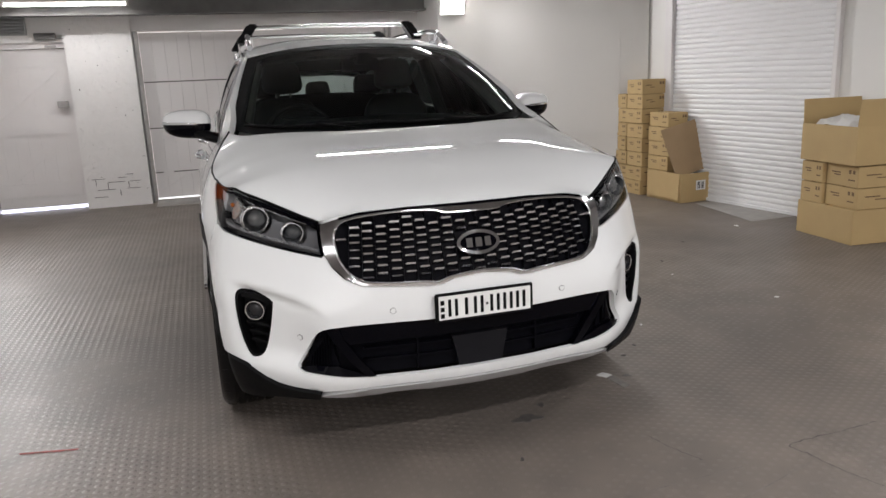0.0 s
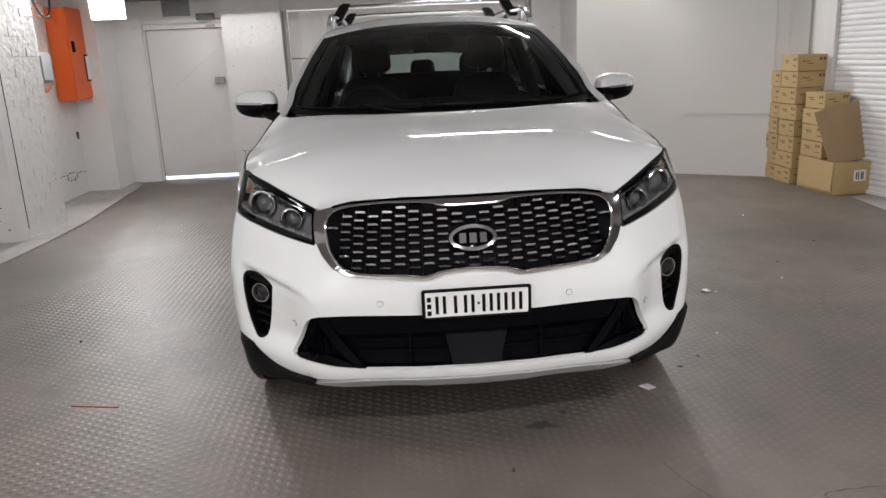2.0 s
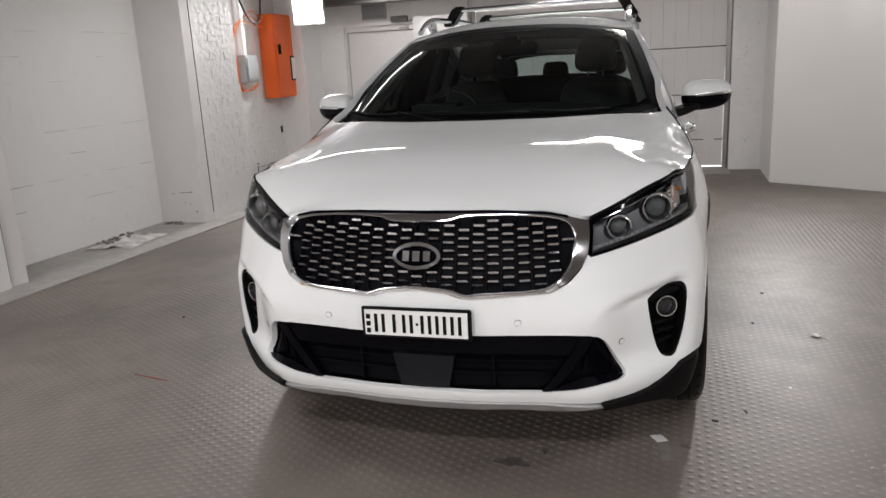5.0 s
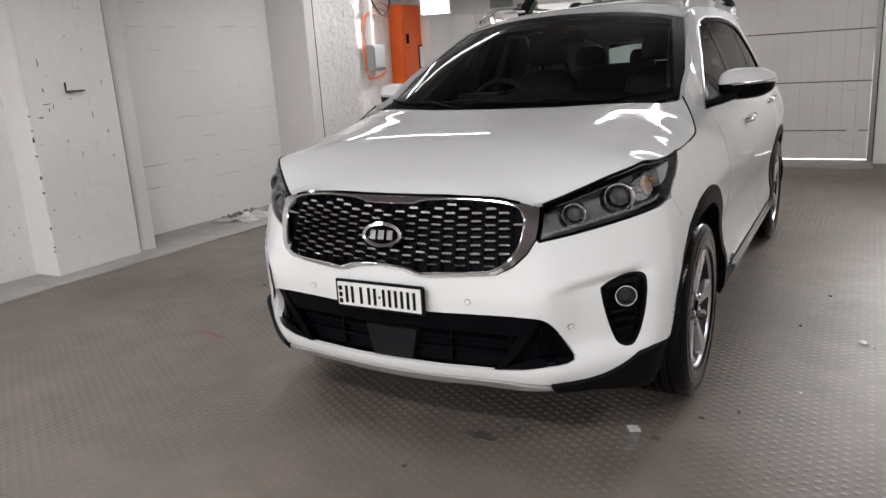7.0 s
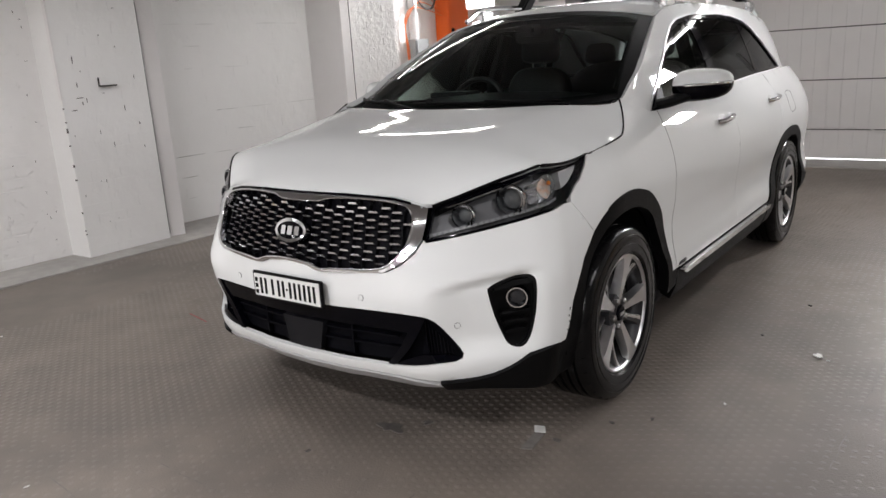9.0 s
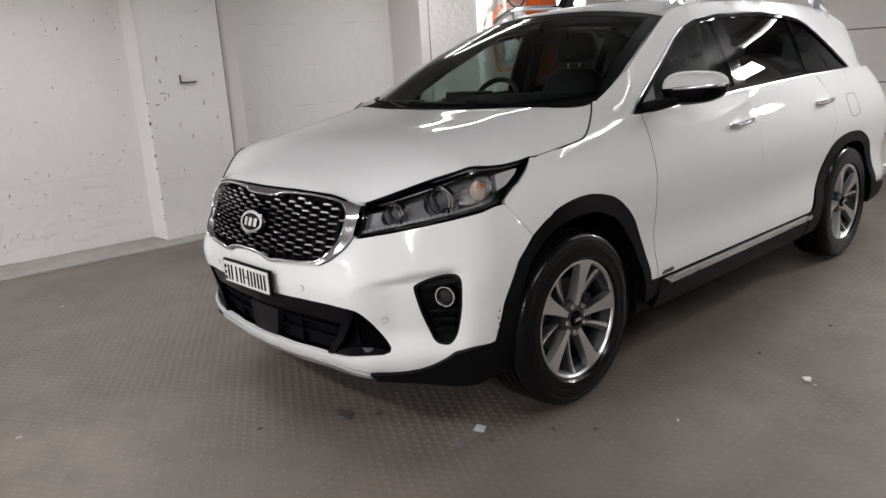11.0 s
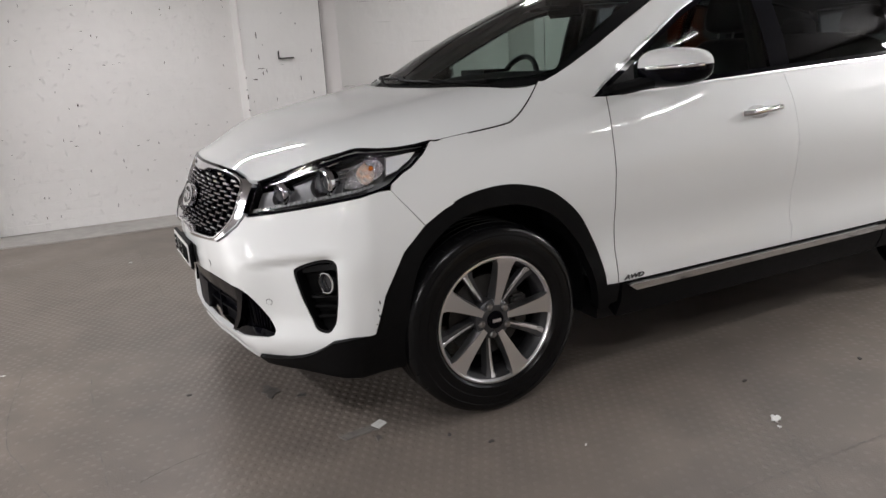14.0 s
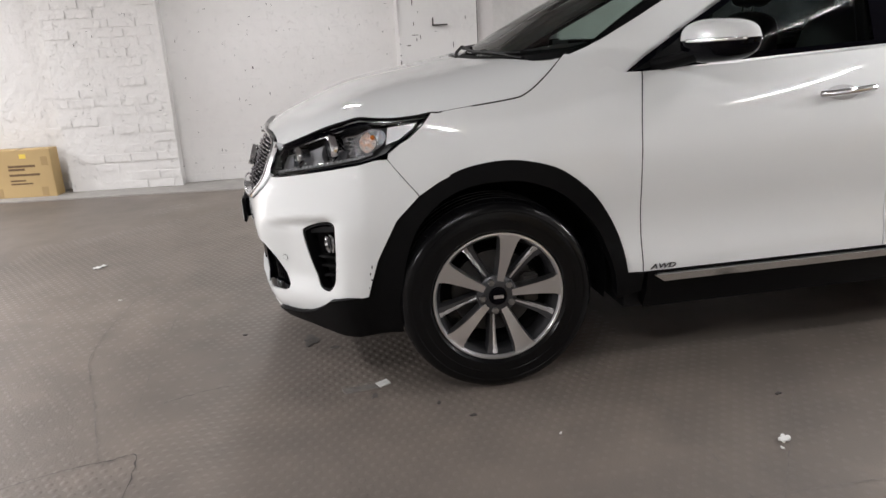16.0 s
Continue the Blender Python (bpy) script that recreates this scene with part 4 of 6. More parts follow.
SCREEN = [(-.95, .05), (-.5, .04), (0, .04), (.5, .04), (.95, .05), (.935, .5), (.91, .95), (0, .95), (-.91, .95), (-.935, .5)]
windscreen = panel("windscreen", SCREEN, screen, SCREEN_GLASS, car, "clear laminated windscreen with black border", step=.08, depth=.004)
panel("black_border", [(-1, 0), (1, 0), (1, 1), (-1, 1)], screen, INK, windscreen, holes=[[(-.93, .11), (-.88, .075), (.88, .075), (.93, .11), (.90, .88), (.82, .93), (-.82, .93), (-.90, .88)]], lift=-.003, step=.06, depth=.003)
back = lambda u, v: (u * (.66 - .12 * v), 3.80 - .22 * v - .10 * u * u, 1.10 + .40 * v)
tailgate = panel("tailgate", [(-1.05, -.1), (1.05, -.1), (.99, .96), (-.99, .96)], back, PAINT, car, "white tailgate", holes=[[(-.86, .15), (.86, .15), (.92, .88), (-.92, .88)]], step=.08, depth=.04, flip=True)
panel("rear_screen", [(-.88, .13), (.88, .13), (.94, .9), (-.94, .9)], back, SCREEN_GLASS, tailgate, lift=-.01, step=.1, depth=.003, flip=True)


# wipers
def wiper(a, b, pivot):
    w = part("wiper", sweep([Vector(screen(a[0] + (b[0] - a[0]) * i / 8, a[1] + (b[1] - a[1]) * i / 8)) + Vector((0, -.012, .014)) for i in range(9)], .007, 6), BLACK_PLASTIC, car, "black wiper blade and arm")
    m = Vector(screen((a[0] + b[0]) / 2, (a[1] + b[1]) / 2)) + Vector((0, -.014, .024))
    part("arm", sweep([Vector(screen(*pivot)) + Vector((0, -.02, .01)), Vector(screen(*pivot)) * .5 + m * .5 + Vector((0, -.02, .006)), m], .009, 6, flat=.6), BLACK_PLASTIC, w)


wiper((-.15, .055), (.72, .03), (.78, -.01))
wiper((-.92, .035), (-.12, .07), (-.18, .0))


# door mirrors
def door_mirror(mirror):
    sx = -1 if mirror else 1
    bm = bmesh.new()
    bmesh.ops.create_uvsphere(bm, u_segments=28, v_segments=20, radius=1)
    for v in bm.verts:
        x, y, z = v.co
        p = [math.copysign(abs(c) ** .72, c) for c in (x, y, z)]
        k = 1 - .22 * (p[0] * .5 + .5) * (1 if p[2] > 0 else .7)
        v.co = (sx * (.965 + .118 * p[0]), .79 + .085 * p[1] * k + .045 * p[0], 1.208 + (.074 if p[2] > 0 else .084) * p[2] * k + .004 * p[0])
    cap = bm.copy()
    bmesh.ops.delete(cap, geom=[f for f in cap.faces if f.calc_center_median().z < 1.203], context="FACES")
    bmesh.ops.delete(bm, geom=[f for f in bm.faces if f.calc_center_median().z >= 1.203], context="FACES")
    mir = part("door_mirror", bm, BLACK_GLOSS, car, "white capped door mirror with black base", smooth=True)
    part("mirror_cap", cap, PAINT, mir, "white painted mirror cap", smooth=True)
    strip = []
    for a in range(-108, -8, 6):
        p0, p1 = (math.copysign(abs(v) ** .72, v) for v in (math.cos(math.radians(a)), math.sin(math.radians(a))))
        strip.append((sx * (.965 + .120 * p0), .79 + .087 * p1 * (1 - .22 * (p0 * .5 + .5)) + .045 * p0, 1.206 + .004 * p0))
    part("indicator", sweep(strip, .0055, 8, flat=1.3), LAMP_BOWL, mir, "slim clear indicator strip", smooth=True)
    part("mirror_arm", sweep([(sx * .80, .63, 1.125), (sx * .86, .68, 1.14), (sx * .93, .75, 1.165)], .034, 10, flat=.75), BLACK_PLASTIC, mir, smooth=True)
    part("mirror_glass", box((-.07, -.002, -.038), (.07, .002, .038), pose(sx * .970, .858, 1.205, 0, 0, sx * 14), .002), CHROME, mir)


both(door_mirror)


# wheels
def wheel_parts():
    w = empty("wheel")
    w.parent = car
    R, T = .356, .118
    prof = [(.232, -.10), (.245, -.112), (.30, -T), (.332, -.114), (.347, -.100), (.3545, -.082)]
    for x in (-.057, -.019, .019, .057):
        prof += [(R, x - .006), (R - .008, x - .004), (R - .008, x + .004), (R, x + .006)]
    prof += [(.3545, .082), (.347, .100), (.332, .114), (.30, T), (.272, T), (.258, T - .001), (.252, .1175), (.246, .111), (.236, .098), (.228, .085)]
    tyre = part("tyre", lathe(prof, 80), RUBBER, w, "black tyre with shiny dressed sidewall and four grooves", smooth=True)
    bm = bmesh.new()
    for i in range(32):
        turn_m = Matrix.Rotation(2 * math.pi * i / 32, 4, "X")
        for sx in (-1, 1):
            add_box(bm, (-.009, -.0012, -.0008), (.009, .0012, .0008), turn_m @ Matrix.Translation((sx * .094, 0, .3505)) @ Matrix.Rotation(sx * .48, 4, "Y") @ Matrix.Rotation(.3, 4, "Z"))
    tagged(part("shoulder_sipes", bm, INK, tyre), kind="stuff")
    for r, x in ((.285, .1185), (.318, .1165)):
        part("sidewall_ring", sweep([(x, r * math.cos(2 * math.pi * i / 64), r * math.sin(2 * math.pi * i / 64)) for i in range(64)], .0016, 5, closed=True), RUBBER, tyre)
    rim = part("rim", lathe([(.2285, -.095), (.222, -.06), (.205, -.03), (.205, .05), (.214, .078), (.229, .092), (.236, .100), (.226, .099), (.218, .088)], 72), RIM_INSIDE, w, "machined alloy rim with five broad spokes", smooth=True)
    part("rim_lip", lathe([(.229, .092), (.240, .104), (.2395, .108), (.2325, .109), (.228, .104), (.224, .094)], 72), ALLOY, rim, "machined rim lip", smooth=True)
    part("barrel", lathe([(.20, -.09), (.2, .04)], 48), INK, rim, smooth=True)

    def spoke(a, prof_w, face_x, mat, name, lean=0.0):
        bm = bmesh.new()
        rows = []
        for r, wd, x, thick in prof_w:
            off = lean * (r - .05)
            c = []
            for (dy, dx) in ((-wd / 2, 0), (wd / 2, 0), (wd / 2 + .006, -thick), (-wd / 2 - .006, -thick)):
                c.append(bm.verts.new((x + dx, (dy + off) * math.cos(a) - r * math.sin(a), (dy + off) * math.sin(a) + r * math.cos(a))))
            rows.append(c)
        for p, q in zip(rows, rows[1:]):
            for k in range(4):
                bm.faces.new((p[k], p[(k + 1) % 4], q[(k + 1) % 4], q[k]))
        bm.faces.new(rows[0])
        bm.faces.new(rows[-1])
        return part(name, bm, mat, rim)

    for i in range(5):
        a = math.radians(-12 + 72 * i)
        spoke(a, [(.030, .020, .086, .045), (.07, .026, .090, .044), (.11, .034, .095, .040), (.15, .043, .100, .036), (.185, .054, .1035, .032), (.212, .066, .106, .027), (.226, .084, .1072, .022), (.234, .100, .1078, .02)], .1, ALLOY, "spoke")
        spoke(a + math.radians(36), [(.04, .026, .056, .03), (.10, .022, .062, .03), (.15, .022, .070, .03), (.19, .026, .080, .03), (.222, .040, .094, .03)], .07, ALLOY_GREY, "inner_spoke", -.10)
        spoke(a + math.radians(36), [(.07, .003, .0600, .004), (.11, .004, .0645, .004), (.16, .005, .0735, .004), (.20, .008, .0845, .004), (.222, .015, .0955, .004)], .07, ALLOY, "spoke_ridge", -.16)
    part("hub", lathe([(.075, .04), (.075, .078), (.062, .088), (.03, .09), (.0005, .09)], 40), ALLOY_DARK, rim, smooth=True)
    part("hub_cap", lathe([(.034, .080), (.034, .094), (.029, .099), (.0005, .101)], 32), BLACK_GLOSS, rim, "black hub cap with a plain bar", smooth=True)
    part("hub_bar", box((.1015, -.018, -.006), (.1035, .018, .006)), ALLOY, rim)
    for i in range(5):
        a = math.radians(24 + 72 * i)
        part("wheel_nut", lathe([(.0135, .075), (.0135, .094), (.010, .099), (.0005, .100)], 6), STEEL, rim).matrix_basis = Matrix.Translation((0, -.057 * math.sin(a), .057 * math.cos(a)))
    part("brake_disc", lathe([(.05, .0), (.155, .0), (.155, .025), (.05, .025)], 48), BRAKE, w, "dull brake disc", smooth=False)
    part("caliper", box((-.03, .10, -.06), (.05, .165, .06), bevel=.01), BRAKE, w, "cast brake caliper")
    return w


wheel = wheel_parts()
HUB_X = .814
wheel.matrix_basis = pose(HUB_X, 0, .356)
for x, y, turn in ((HUB_X, 2.78, 0), (-HUB_X, 0, 180), (-HUB_X, 2.78, 180)):
    copy_thing(wheel, pose(x, y, .356, 30 if y else 20, 0, turn))

# wheel housings and floor pan
for y in (0, 2.78):
    for sx in (1, -1):
        bm = bmesh.new()
        arc = [(.42 * math.cos(math.radians(a)), .38 + .42 * math.sin(math.radians(a))) for a in range(-12, 193, 8)]
        ra = [[bm.verts.new((sx * x, y + a, b)) for a, b in arc] for x in (.88, .55)]
        for i in range(len(arc) - 1):
            bm.faces.new((ra[0][i], ra[0][i + 1], ra[1][i + 1], ra[1][i]))
        bm.faces.new(ra[1])
        part("wheel_housing", bm, INK, car)
pan = prism([(-.55, -.70), (.55, -.70), (.56, -.45), (.56, .5), (.86, .5), (.86, 2.25), (.56, 2.3), (.56, 3.3), (.8, 3.4), (.7, 3.75), (-.7, 3.75), (-.8, 3.4), (-.56, 3.3), (-.56, 2.3), (-.86, 2.25), (-.86, .5), (-.56, .5), (-.56, -.45)], .235, .40)
part("floor_pan", pan, DARK_INSIDE, car, "dark underbody")
part("engine_cover", box((-.48, -.62, .40), (.48, .12, .86)), DARK_INSIDE, car)

# roof rails and cross bars
for sx in (1, -1):
    pts = [(sx * .585, 1.20, 1.585)] + [(sx * (cabin(y, ROOF_EDGE(y))[0] - .015), y, roof(.5, y)[2] + .052) for y in (1.38, 1.7, 2.2, 2.7, 3.0)] + [(sx * .56, 3.25, 1.555)]
    part("roof_rail", sweep(rounded(pts, 4, False), .015, 8, flat=1.1), CHROME, car, "bright roof rail", smooth=True)
    for y in (1.40, 2.15, 3.0):
        part("rail_foot", box((sx * .575 - .018, y - .06, roof(.5, y)[2] - .02), (sx * .575 + .018, y + .06, roof(.5, y)[2] + .045), bevel=.008), CHROME, car)
for y in (1.86, 2.72):
    bar = empty("roof_cross_bar")
    tagged(bar, "aluminium roof rack bar with black feet on the rails", "roof rack")
    z = roof(.5, y)[2] + .118
    part("bar", sweep([(-.50, y, z), (0, y, z + .006), (.50, y, z)], .032, 10, flat=.42), SATIN, bar, "silver aluminium bar", smooth=True)
    for sx in (1, -1):
        bm = bmesh.new()
        low, top = [(sx * .625, y - .055), (sx * .625, y + .055), (sx * .555, y + .055), (sx * .555, y - .055)], [(sx * .545, y - .05), (sx * .545, y + .05), (sx * .475, y + .05), (sx * .475, y - .05)]
        lo = [bm.verts.new((a, b, roof(.5, y)[2] + .02)) for a, b in low]
        hi = [bm.verts.new((a, b, z + .022)) for a, b in top]
        bm.faces.new(lo)
        bm.faces.new(hi)
        for i in range(4):
            bm.faces.new((lo[i], lo[(i + 1) % 4], hi[(i + 1) % 4], hi[i]))
        bmesh.ops.bevel(bm, geom=bm.edges[:], offset=.012, segments=2, affect="EDGES")
        part("foot", bm, BLACK_PLASTIC, bar, "black clamp foot", smooth=True)

# cabin
def dash_top():
    """A broad padded dashboard that swells towards its middle."""
    bm = bmesh.new()
    rows = []
    for i in range(25):
        x = -.71 + 1.42 * i / 24
        top = 1.135 + .062 * (1 - (abs(x - .04) / .75) ** 2.4)
        row = [(x, .24 + .12 * abs(x) ** 2, .98), (x, .26 + .12 * abs(x) ** 2, top - .06), (x, .42, top - .022), (x, .58, top - .004), (x, .72, top), (x, .80, top - .012), (x, .84, top - .05), (x, .83, .95)]
        rows.append([bm.verts.new(p) for p in row])
    for p, q in zip(rows, rows[1:]):
        for k in range(7):
            bm.faces.new((p[k], p[k + 1], q[k + 1], q[k]))
    return bm


DASH = material("dark_grey_dash_vinyl", (0.016, 0.016, 0.019), 0.55, vary=.3, scale=30, bump=.0004, bump_scale=400, spec=.4)
dash = part("dashboard", dash_top(), DASH, car, "black dashboard", smooth=True)
part("binnacle", box((-.52, .64, 1.12), (-.22, .83, 1.205), bevel=.03), DARK_INSIDE, dash, smooth=True)
wheel_ring = [Vector((-.37 + .185 * math.cos(t), .93 + .07 * math.sin(t), 1.085 + .172 * math.sin(t))) for t in [2 * math.pi * i / 40 for i in range(40)]]
steer = part("steering_wheel", sweep(wheel_ring, .015, 8, closed=True), SEAT, car, "black steering wheel", smooth=True)
part("boss", box((-.44, .89, 1.03), (-.30, .95, 1.13), bevel=.02), SEAT, steer, smooth=True)
part("wheel_spoke", box((-.54, .915, 1.07), (-.20, .935, 1.10)), SEAT, steer)


def cushion(w, d, h, m, taper=0.0):
    """A stuffed block with round edges, its foot at the origin."""
    bm = bmesh.new()
    bmesh.ops.create_uvsphere(bm, u_segments=24, v_segments=16, radius=1)
    for v in bm.verts:
        x, y, z = (math.copysign(abs(c) ** .5, c) for c in v.co)
        k = 1 - taper * (z * .5 + .5)
        v.co = (x * w / 2 * k, y * d / 2, (z + 1) * h / 2)
    bmesh.ops.transform(bm, verts=bm.verts[:], matrix=m)
    return bm


def seat(x, y, w, taper=.18):
    s = part("seat", cushion(w, .56, .26, pose(x, y + .22, .46)), SEAT, car, "black leather seat", smooth=True)
    part("backrest", cushion(w, .17, .64, pose(x, y + .48, .66, -12, 0, 0), taper), SEAT, s, smooth=True)
    return s


def headrest(x, y, z, w, h, s):
    part("headrest", cushion(w, .12, h, pose(x, y, z, -10, 0, 0), .15), SEAT, s, smooth=True)
    for dx in (-.045, .045):
        part("headrest_post", sweep([(x + dx, y - .02, z - .06), (x + dx, y, z + .05)], .006, 6), STEEL, s)


for x in (-.37, .37):
    s = seat(x, 1.10, .52)
    headrest(x, 1.70, 1.315, .27, .20, s)
s = seat(0, 2.05, 1.30, .04)
for x in (-.40, 0, .40):
    headrest(x, 2.67, 1.27, .24 if x else .20, .15 if x else .11, s)
part("rear_view_mirror", box((-.12, -.015, -.035), (.12, .015, .035), pose(0, 1.0, 1.47, 0, 0, 8), .012), BLACK_PLASTIC, car, "black rear view mirror", smooth=True)
part("sensor_pod", box((-.055, .86, 1.47), (.055, 1.0, 1.53), bevel=.02), BLACK_PLASTIC, car, smooth=True)
for sx in (1, -1):
    part("pillar_trim", sweep([(sx * .70, .46, 1.14), (sx * .63, .80, 1.33), (sx * .555, 1.15, 1.50)], .032, 8), LINING, car, smooth=True)
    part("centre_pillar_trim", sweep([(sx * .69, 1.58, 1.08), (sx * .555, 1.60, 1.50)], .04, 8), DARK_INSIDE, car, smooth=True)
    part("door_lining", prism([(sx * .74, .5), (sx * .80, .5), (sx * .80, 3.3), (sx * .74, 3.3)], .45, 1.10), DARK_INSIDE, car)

# door badge
txt = bpy.data.curves.new("badge_text", "FONT")
txt.body, txt.size, txt.extrude, txt.shear, txt.align_x = "AWD", .052, .002, .3, "LEFT"
tmp = bpy.data.objects.new("badge_text", txt)
me = bpy.data.meshes.new_from_object(tmp)
me.materials.append(ALLOY_DARK)
badge = new("badge", me)
badge.parent = car
badge["label"] = "dark chrome badge letters"
badge.matrix_basis = Matrix.Translation((.9475, .565, .408)) @ Matrix(((0, 0, 1, 0), (.75, 0, 0, 0), (0, .5, 0, 0), (0, 0, 0, 1)))


# ---- doors, shutter and fittings of the walls ----
def nb(name, x0, x1, y0, y1, z0, z1, mat, parent, label="", bevel=0.0):
    return part(name, box((x0, y0, z0), (x1, y1, z1), bevel=bevel), mat, parent, label)


YD = YB + 0.10
door = empty("door_1", (-3.24, YD, 0))
tagged(door, "white ledged and braced timber door, closed", "door", kind="structure")
W, HD = 0.94, 1.86
for i in range(7):
    nb("board", i * W / 7 + 0.0003, (i + 1) * W / 7 - 0.0003, 0.0, 0.03, 0.045, HD, DOOR_PAINT, door)
for z0, z1 in ((0.17, 0.33), (0.89, 1.09), (1.66, 1.82)):
    nb("ledge", 0.03, W - 0.03, -0.010, 0.0, z0, z1, DOOR_PAINT, door, bevel=0.004)
for z0, z1 in ((0.33, 0.89), (1.09, 1.66)):
    a, b = Vector((0.10, -0.004, z0)), Vector((W - 0.12, -0.004, z1))
    d = b - a
    part("brace", box((-d.length / 2, -0.004, -0.045), (d.length / 2, 0.004, 0.045), Matrix.Translation((a + b) / 2) @ Matrix.Rotation(-math.atan2(d.z, d.x), 4, "Y")), DOOR_PAINT, door)
lock = nb("rim_lock", W - 0.16, W - 0.04, -0.055, -0.022, 1.19, 1.27, STEEL, door, "steel rim lock", 0.005)
part("knob", sweep([(W - 0.06, -0.05, 1.23), (W - 0.06, -0.085, 1.23)], 0.018, 10), STEEL, lock)
closer = nb("door_closer", W - 0.28, W - 0.06, -0.15, -0.096, 1.955, 2.03, BEAM, door, "dark door closer", 0.006)
part("closer_arm", sweep([(W - 0.1, -0.12, 1.97), (W + 0.04, -0.11, 1.965)], 0.008, 6), STEEL, closer)
nb("lintel_plate", W - 0.20, W - 0.08, -0.060, -0.052, 1.875, 1.90, STEEL, door)
for x0, x1 in ((-0.10, -0.006), (W + 0.006, W + 0.10)):
    nb("jamb", x0, x1, -0.05, 0.06, 0, 1.94, DOOR_PAINT, door, bevel=0.006)
nb("head", -0.10, W + 0.10, -0.05, 0.06, 1.865, 1.945, DOOR_PAINT, door, bevel=0.006)
# black strips fill the gaps round the leaf in place of their shade
for x0, x1 in ((-0.0055, -0.0005), (W + 0.0005, W + 0.0055)):
    nb("shadow_gap", x0, x1, 0.006, 0.012, 0.05, HD, INK, door, "black strip for the shade in the gap beside the door leaf")
nb("shadow_gap", 0.0, W, 0.006, 0.012, HD + 0.0005, HD + 0.0045, INK, door, "black strip for the shade in the gap over the door leaf")
sill = nb("threshold_light", 0.0, W, 0.02, 0.03, 0.004, 0.044, DAY_GLOW, door, "daylight under the door")
vent = empty("wall_vent", (-2.98, YB - 0.02, 2.01))
tagged(vent, "grey metal louvre vent in the wall above the door", "vent")
nb("frame", 0, 0.33, 0, 0.03, 0, 0.22, GREY_BOX, vent, bevel=0.004)
for k in range(6):
    part("slat", box((0.02, -0.012, -0.002), (0.31, 0.012, 0.002), pose(0, -0.005, 0.03 + k * 0.032, 35, 0, 0)), GREY_BOX, vent)

# wide sectional door
big = empty("door_2", (0, YB + 0.12, 0))
tagged(big, "white boarded sectional garage door, closed", "garage door", kind="structure")
rows = (0.034, 0.36, 0.90, 1.45, 2.06)
for k, (z0, z1) in enumerate(zip(rows, rows[1:])):
    for i in range(21):
        x = -1.5 + i * 3.0 / 21
        nb("board", x + 0.0008, x + 3.0 / 21 - 0.0008, 0, 0.03, z0 + 0.002, z1 - 0.013, DOOR_PAINT, big)
for z in rows[1:4]:
    nb("rail", -1.5, 1.5, -0.008, 0.0, z, z + 0.026, DOOR_PAINT, big, bevel=0.003)
    # dark strip set back in each joint stands for the shade there
    nb("gap_shade", -1.5, 1.5, 0.008, 0.016, z - 0.013, z + 0.001, BEAM, big, "dark strip for the shade in the joint")
for sx in (1, -1):
    nb("guide_rail", *sorted((sx * 1.50, sx * 1.545)), -0.06, 0.02, 0, 2.1, STEEL, big)
    nb("spring_box", *sorted((sx * 1.555, sx * 1.61)), -0.09, -0.03, 1.17, 2.05, DOOR_PAINT, big, bevel=0.004)
    part("strut", sweep([(sx * 0.95, -0.015, 0.36), (sx * 1.15, -0.02, 0.30), (sx * 1.42, -0.02, 0.14)], 0.005, 6), DOOR_PAINT, big)
    part("strut", sweep([(sx * 1.12, -0.015, 0.90), (sx * 1.2, -0.02, 0.80), (sx * 1.42, -0.02, 0.80)], 0.005, 6), DOOR_PAINT, big)
    nb("hinge", *sorted((sx * 1.28, sx * 1.40)), -0.012, 0.0, 0.30, 0.36, DOOR_PAINT, big)
nb("daylight_gap", -1.5, 1.5, 0.01, 0.02, 0.020, 0.034, glowing("white_daylight_gap", (1, 1, 1), 1.6), big, "daylight under the door")
for sx in (-1, 1):
    nb("daylight_slit", *sorted((sx * 1.497, sx * 1.4935)), -0.004, -0.001, 0.05, 2.03 if sx < 0 else 1.2, glowing("white_daylight_slit", (1, .93, .92), 0.7), big)
nb("daylight_slit", -1.5, 0.2, -0.004, -0.001, 2.018, 2.025, glowing("white_daylight_slit", (1, .93, .92), 0.7), big)
structure(nb("threshold", -1.5, 1.56, YB - 0.38, YB + 0.12, 0.0, 0.014, CONCRETE, None), "pale concrete threshold strip", "floor")

# roller shutter
a, b = Vector((3.998, 3.765, 0)), Vector((4.25, 1.845, 0))
d = (b - a).normalized()
turn = math.degrees(math.atan2(d.y, d.x))
shutter = empty("roller_shutter", a, turn)
tagged(shutter, "white steel roller shutter, fully closed", "roller shutter", kind="structure")
L = (b - a).length
n_slat = 46
for k in range(n_slat):
    bm = bmesh.new()
    z0 = 0.025 + k * 0.0507
    prof = [(0.002, 0.0), (-0.005, 0.004), (-0.009, 0.014), (-0.010, 0.025), (-0.008, 0.038), (-0.002, 0.045), (0.003, 0.047), (0.003, 0.0507)]
    rr = [[bm.verts.new((x, p, z0 + q)) for p, q in prof] for x in (0, L)]
    for i in range(len(prof) - 1):
        bm.faces.new((rr[0][i], rr[1][i], rr[1][i + 1], rr[0][i + 1]))
    part("slat", bm, SHUTTER_PAINT, shutter, smooth=True)
nb("bottom_rail", 0, L, -0.03, 0.02, 0.0, 0.03, SHUTTER_PAINT, shutter)
for x0, x1 in ((-0.11, -0.002), (L + 0.002, L + 0.05)):
    nb("guide", x0, x1, -0.045, 0.05, 0, 2.36, DOOR_PAINT, shutter, bevel=0.004)

# fixed board on the cream wall
p0, p1 = Vector((1.90, 5.47, 0)), Vector((3.92, 4.15, 0))
dw = (p1 - p0).normalized()
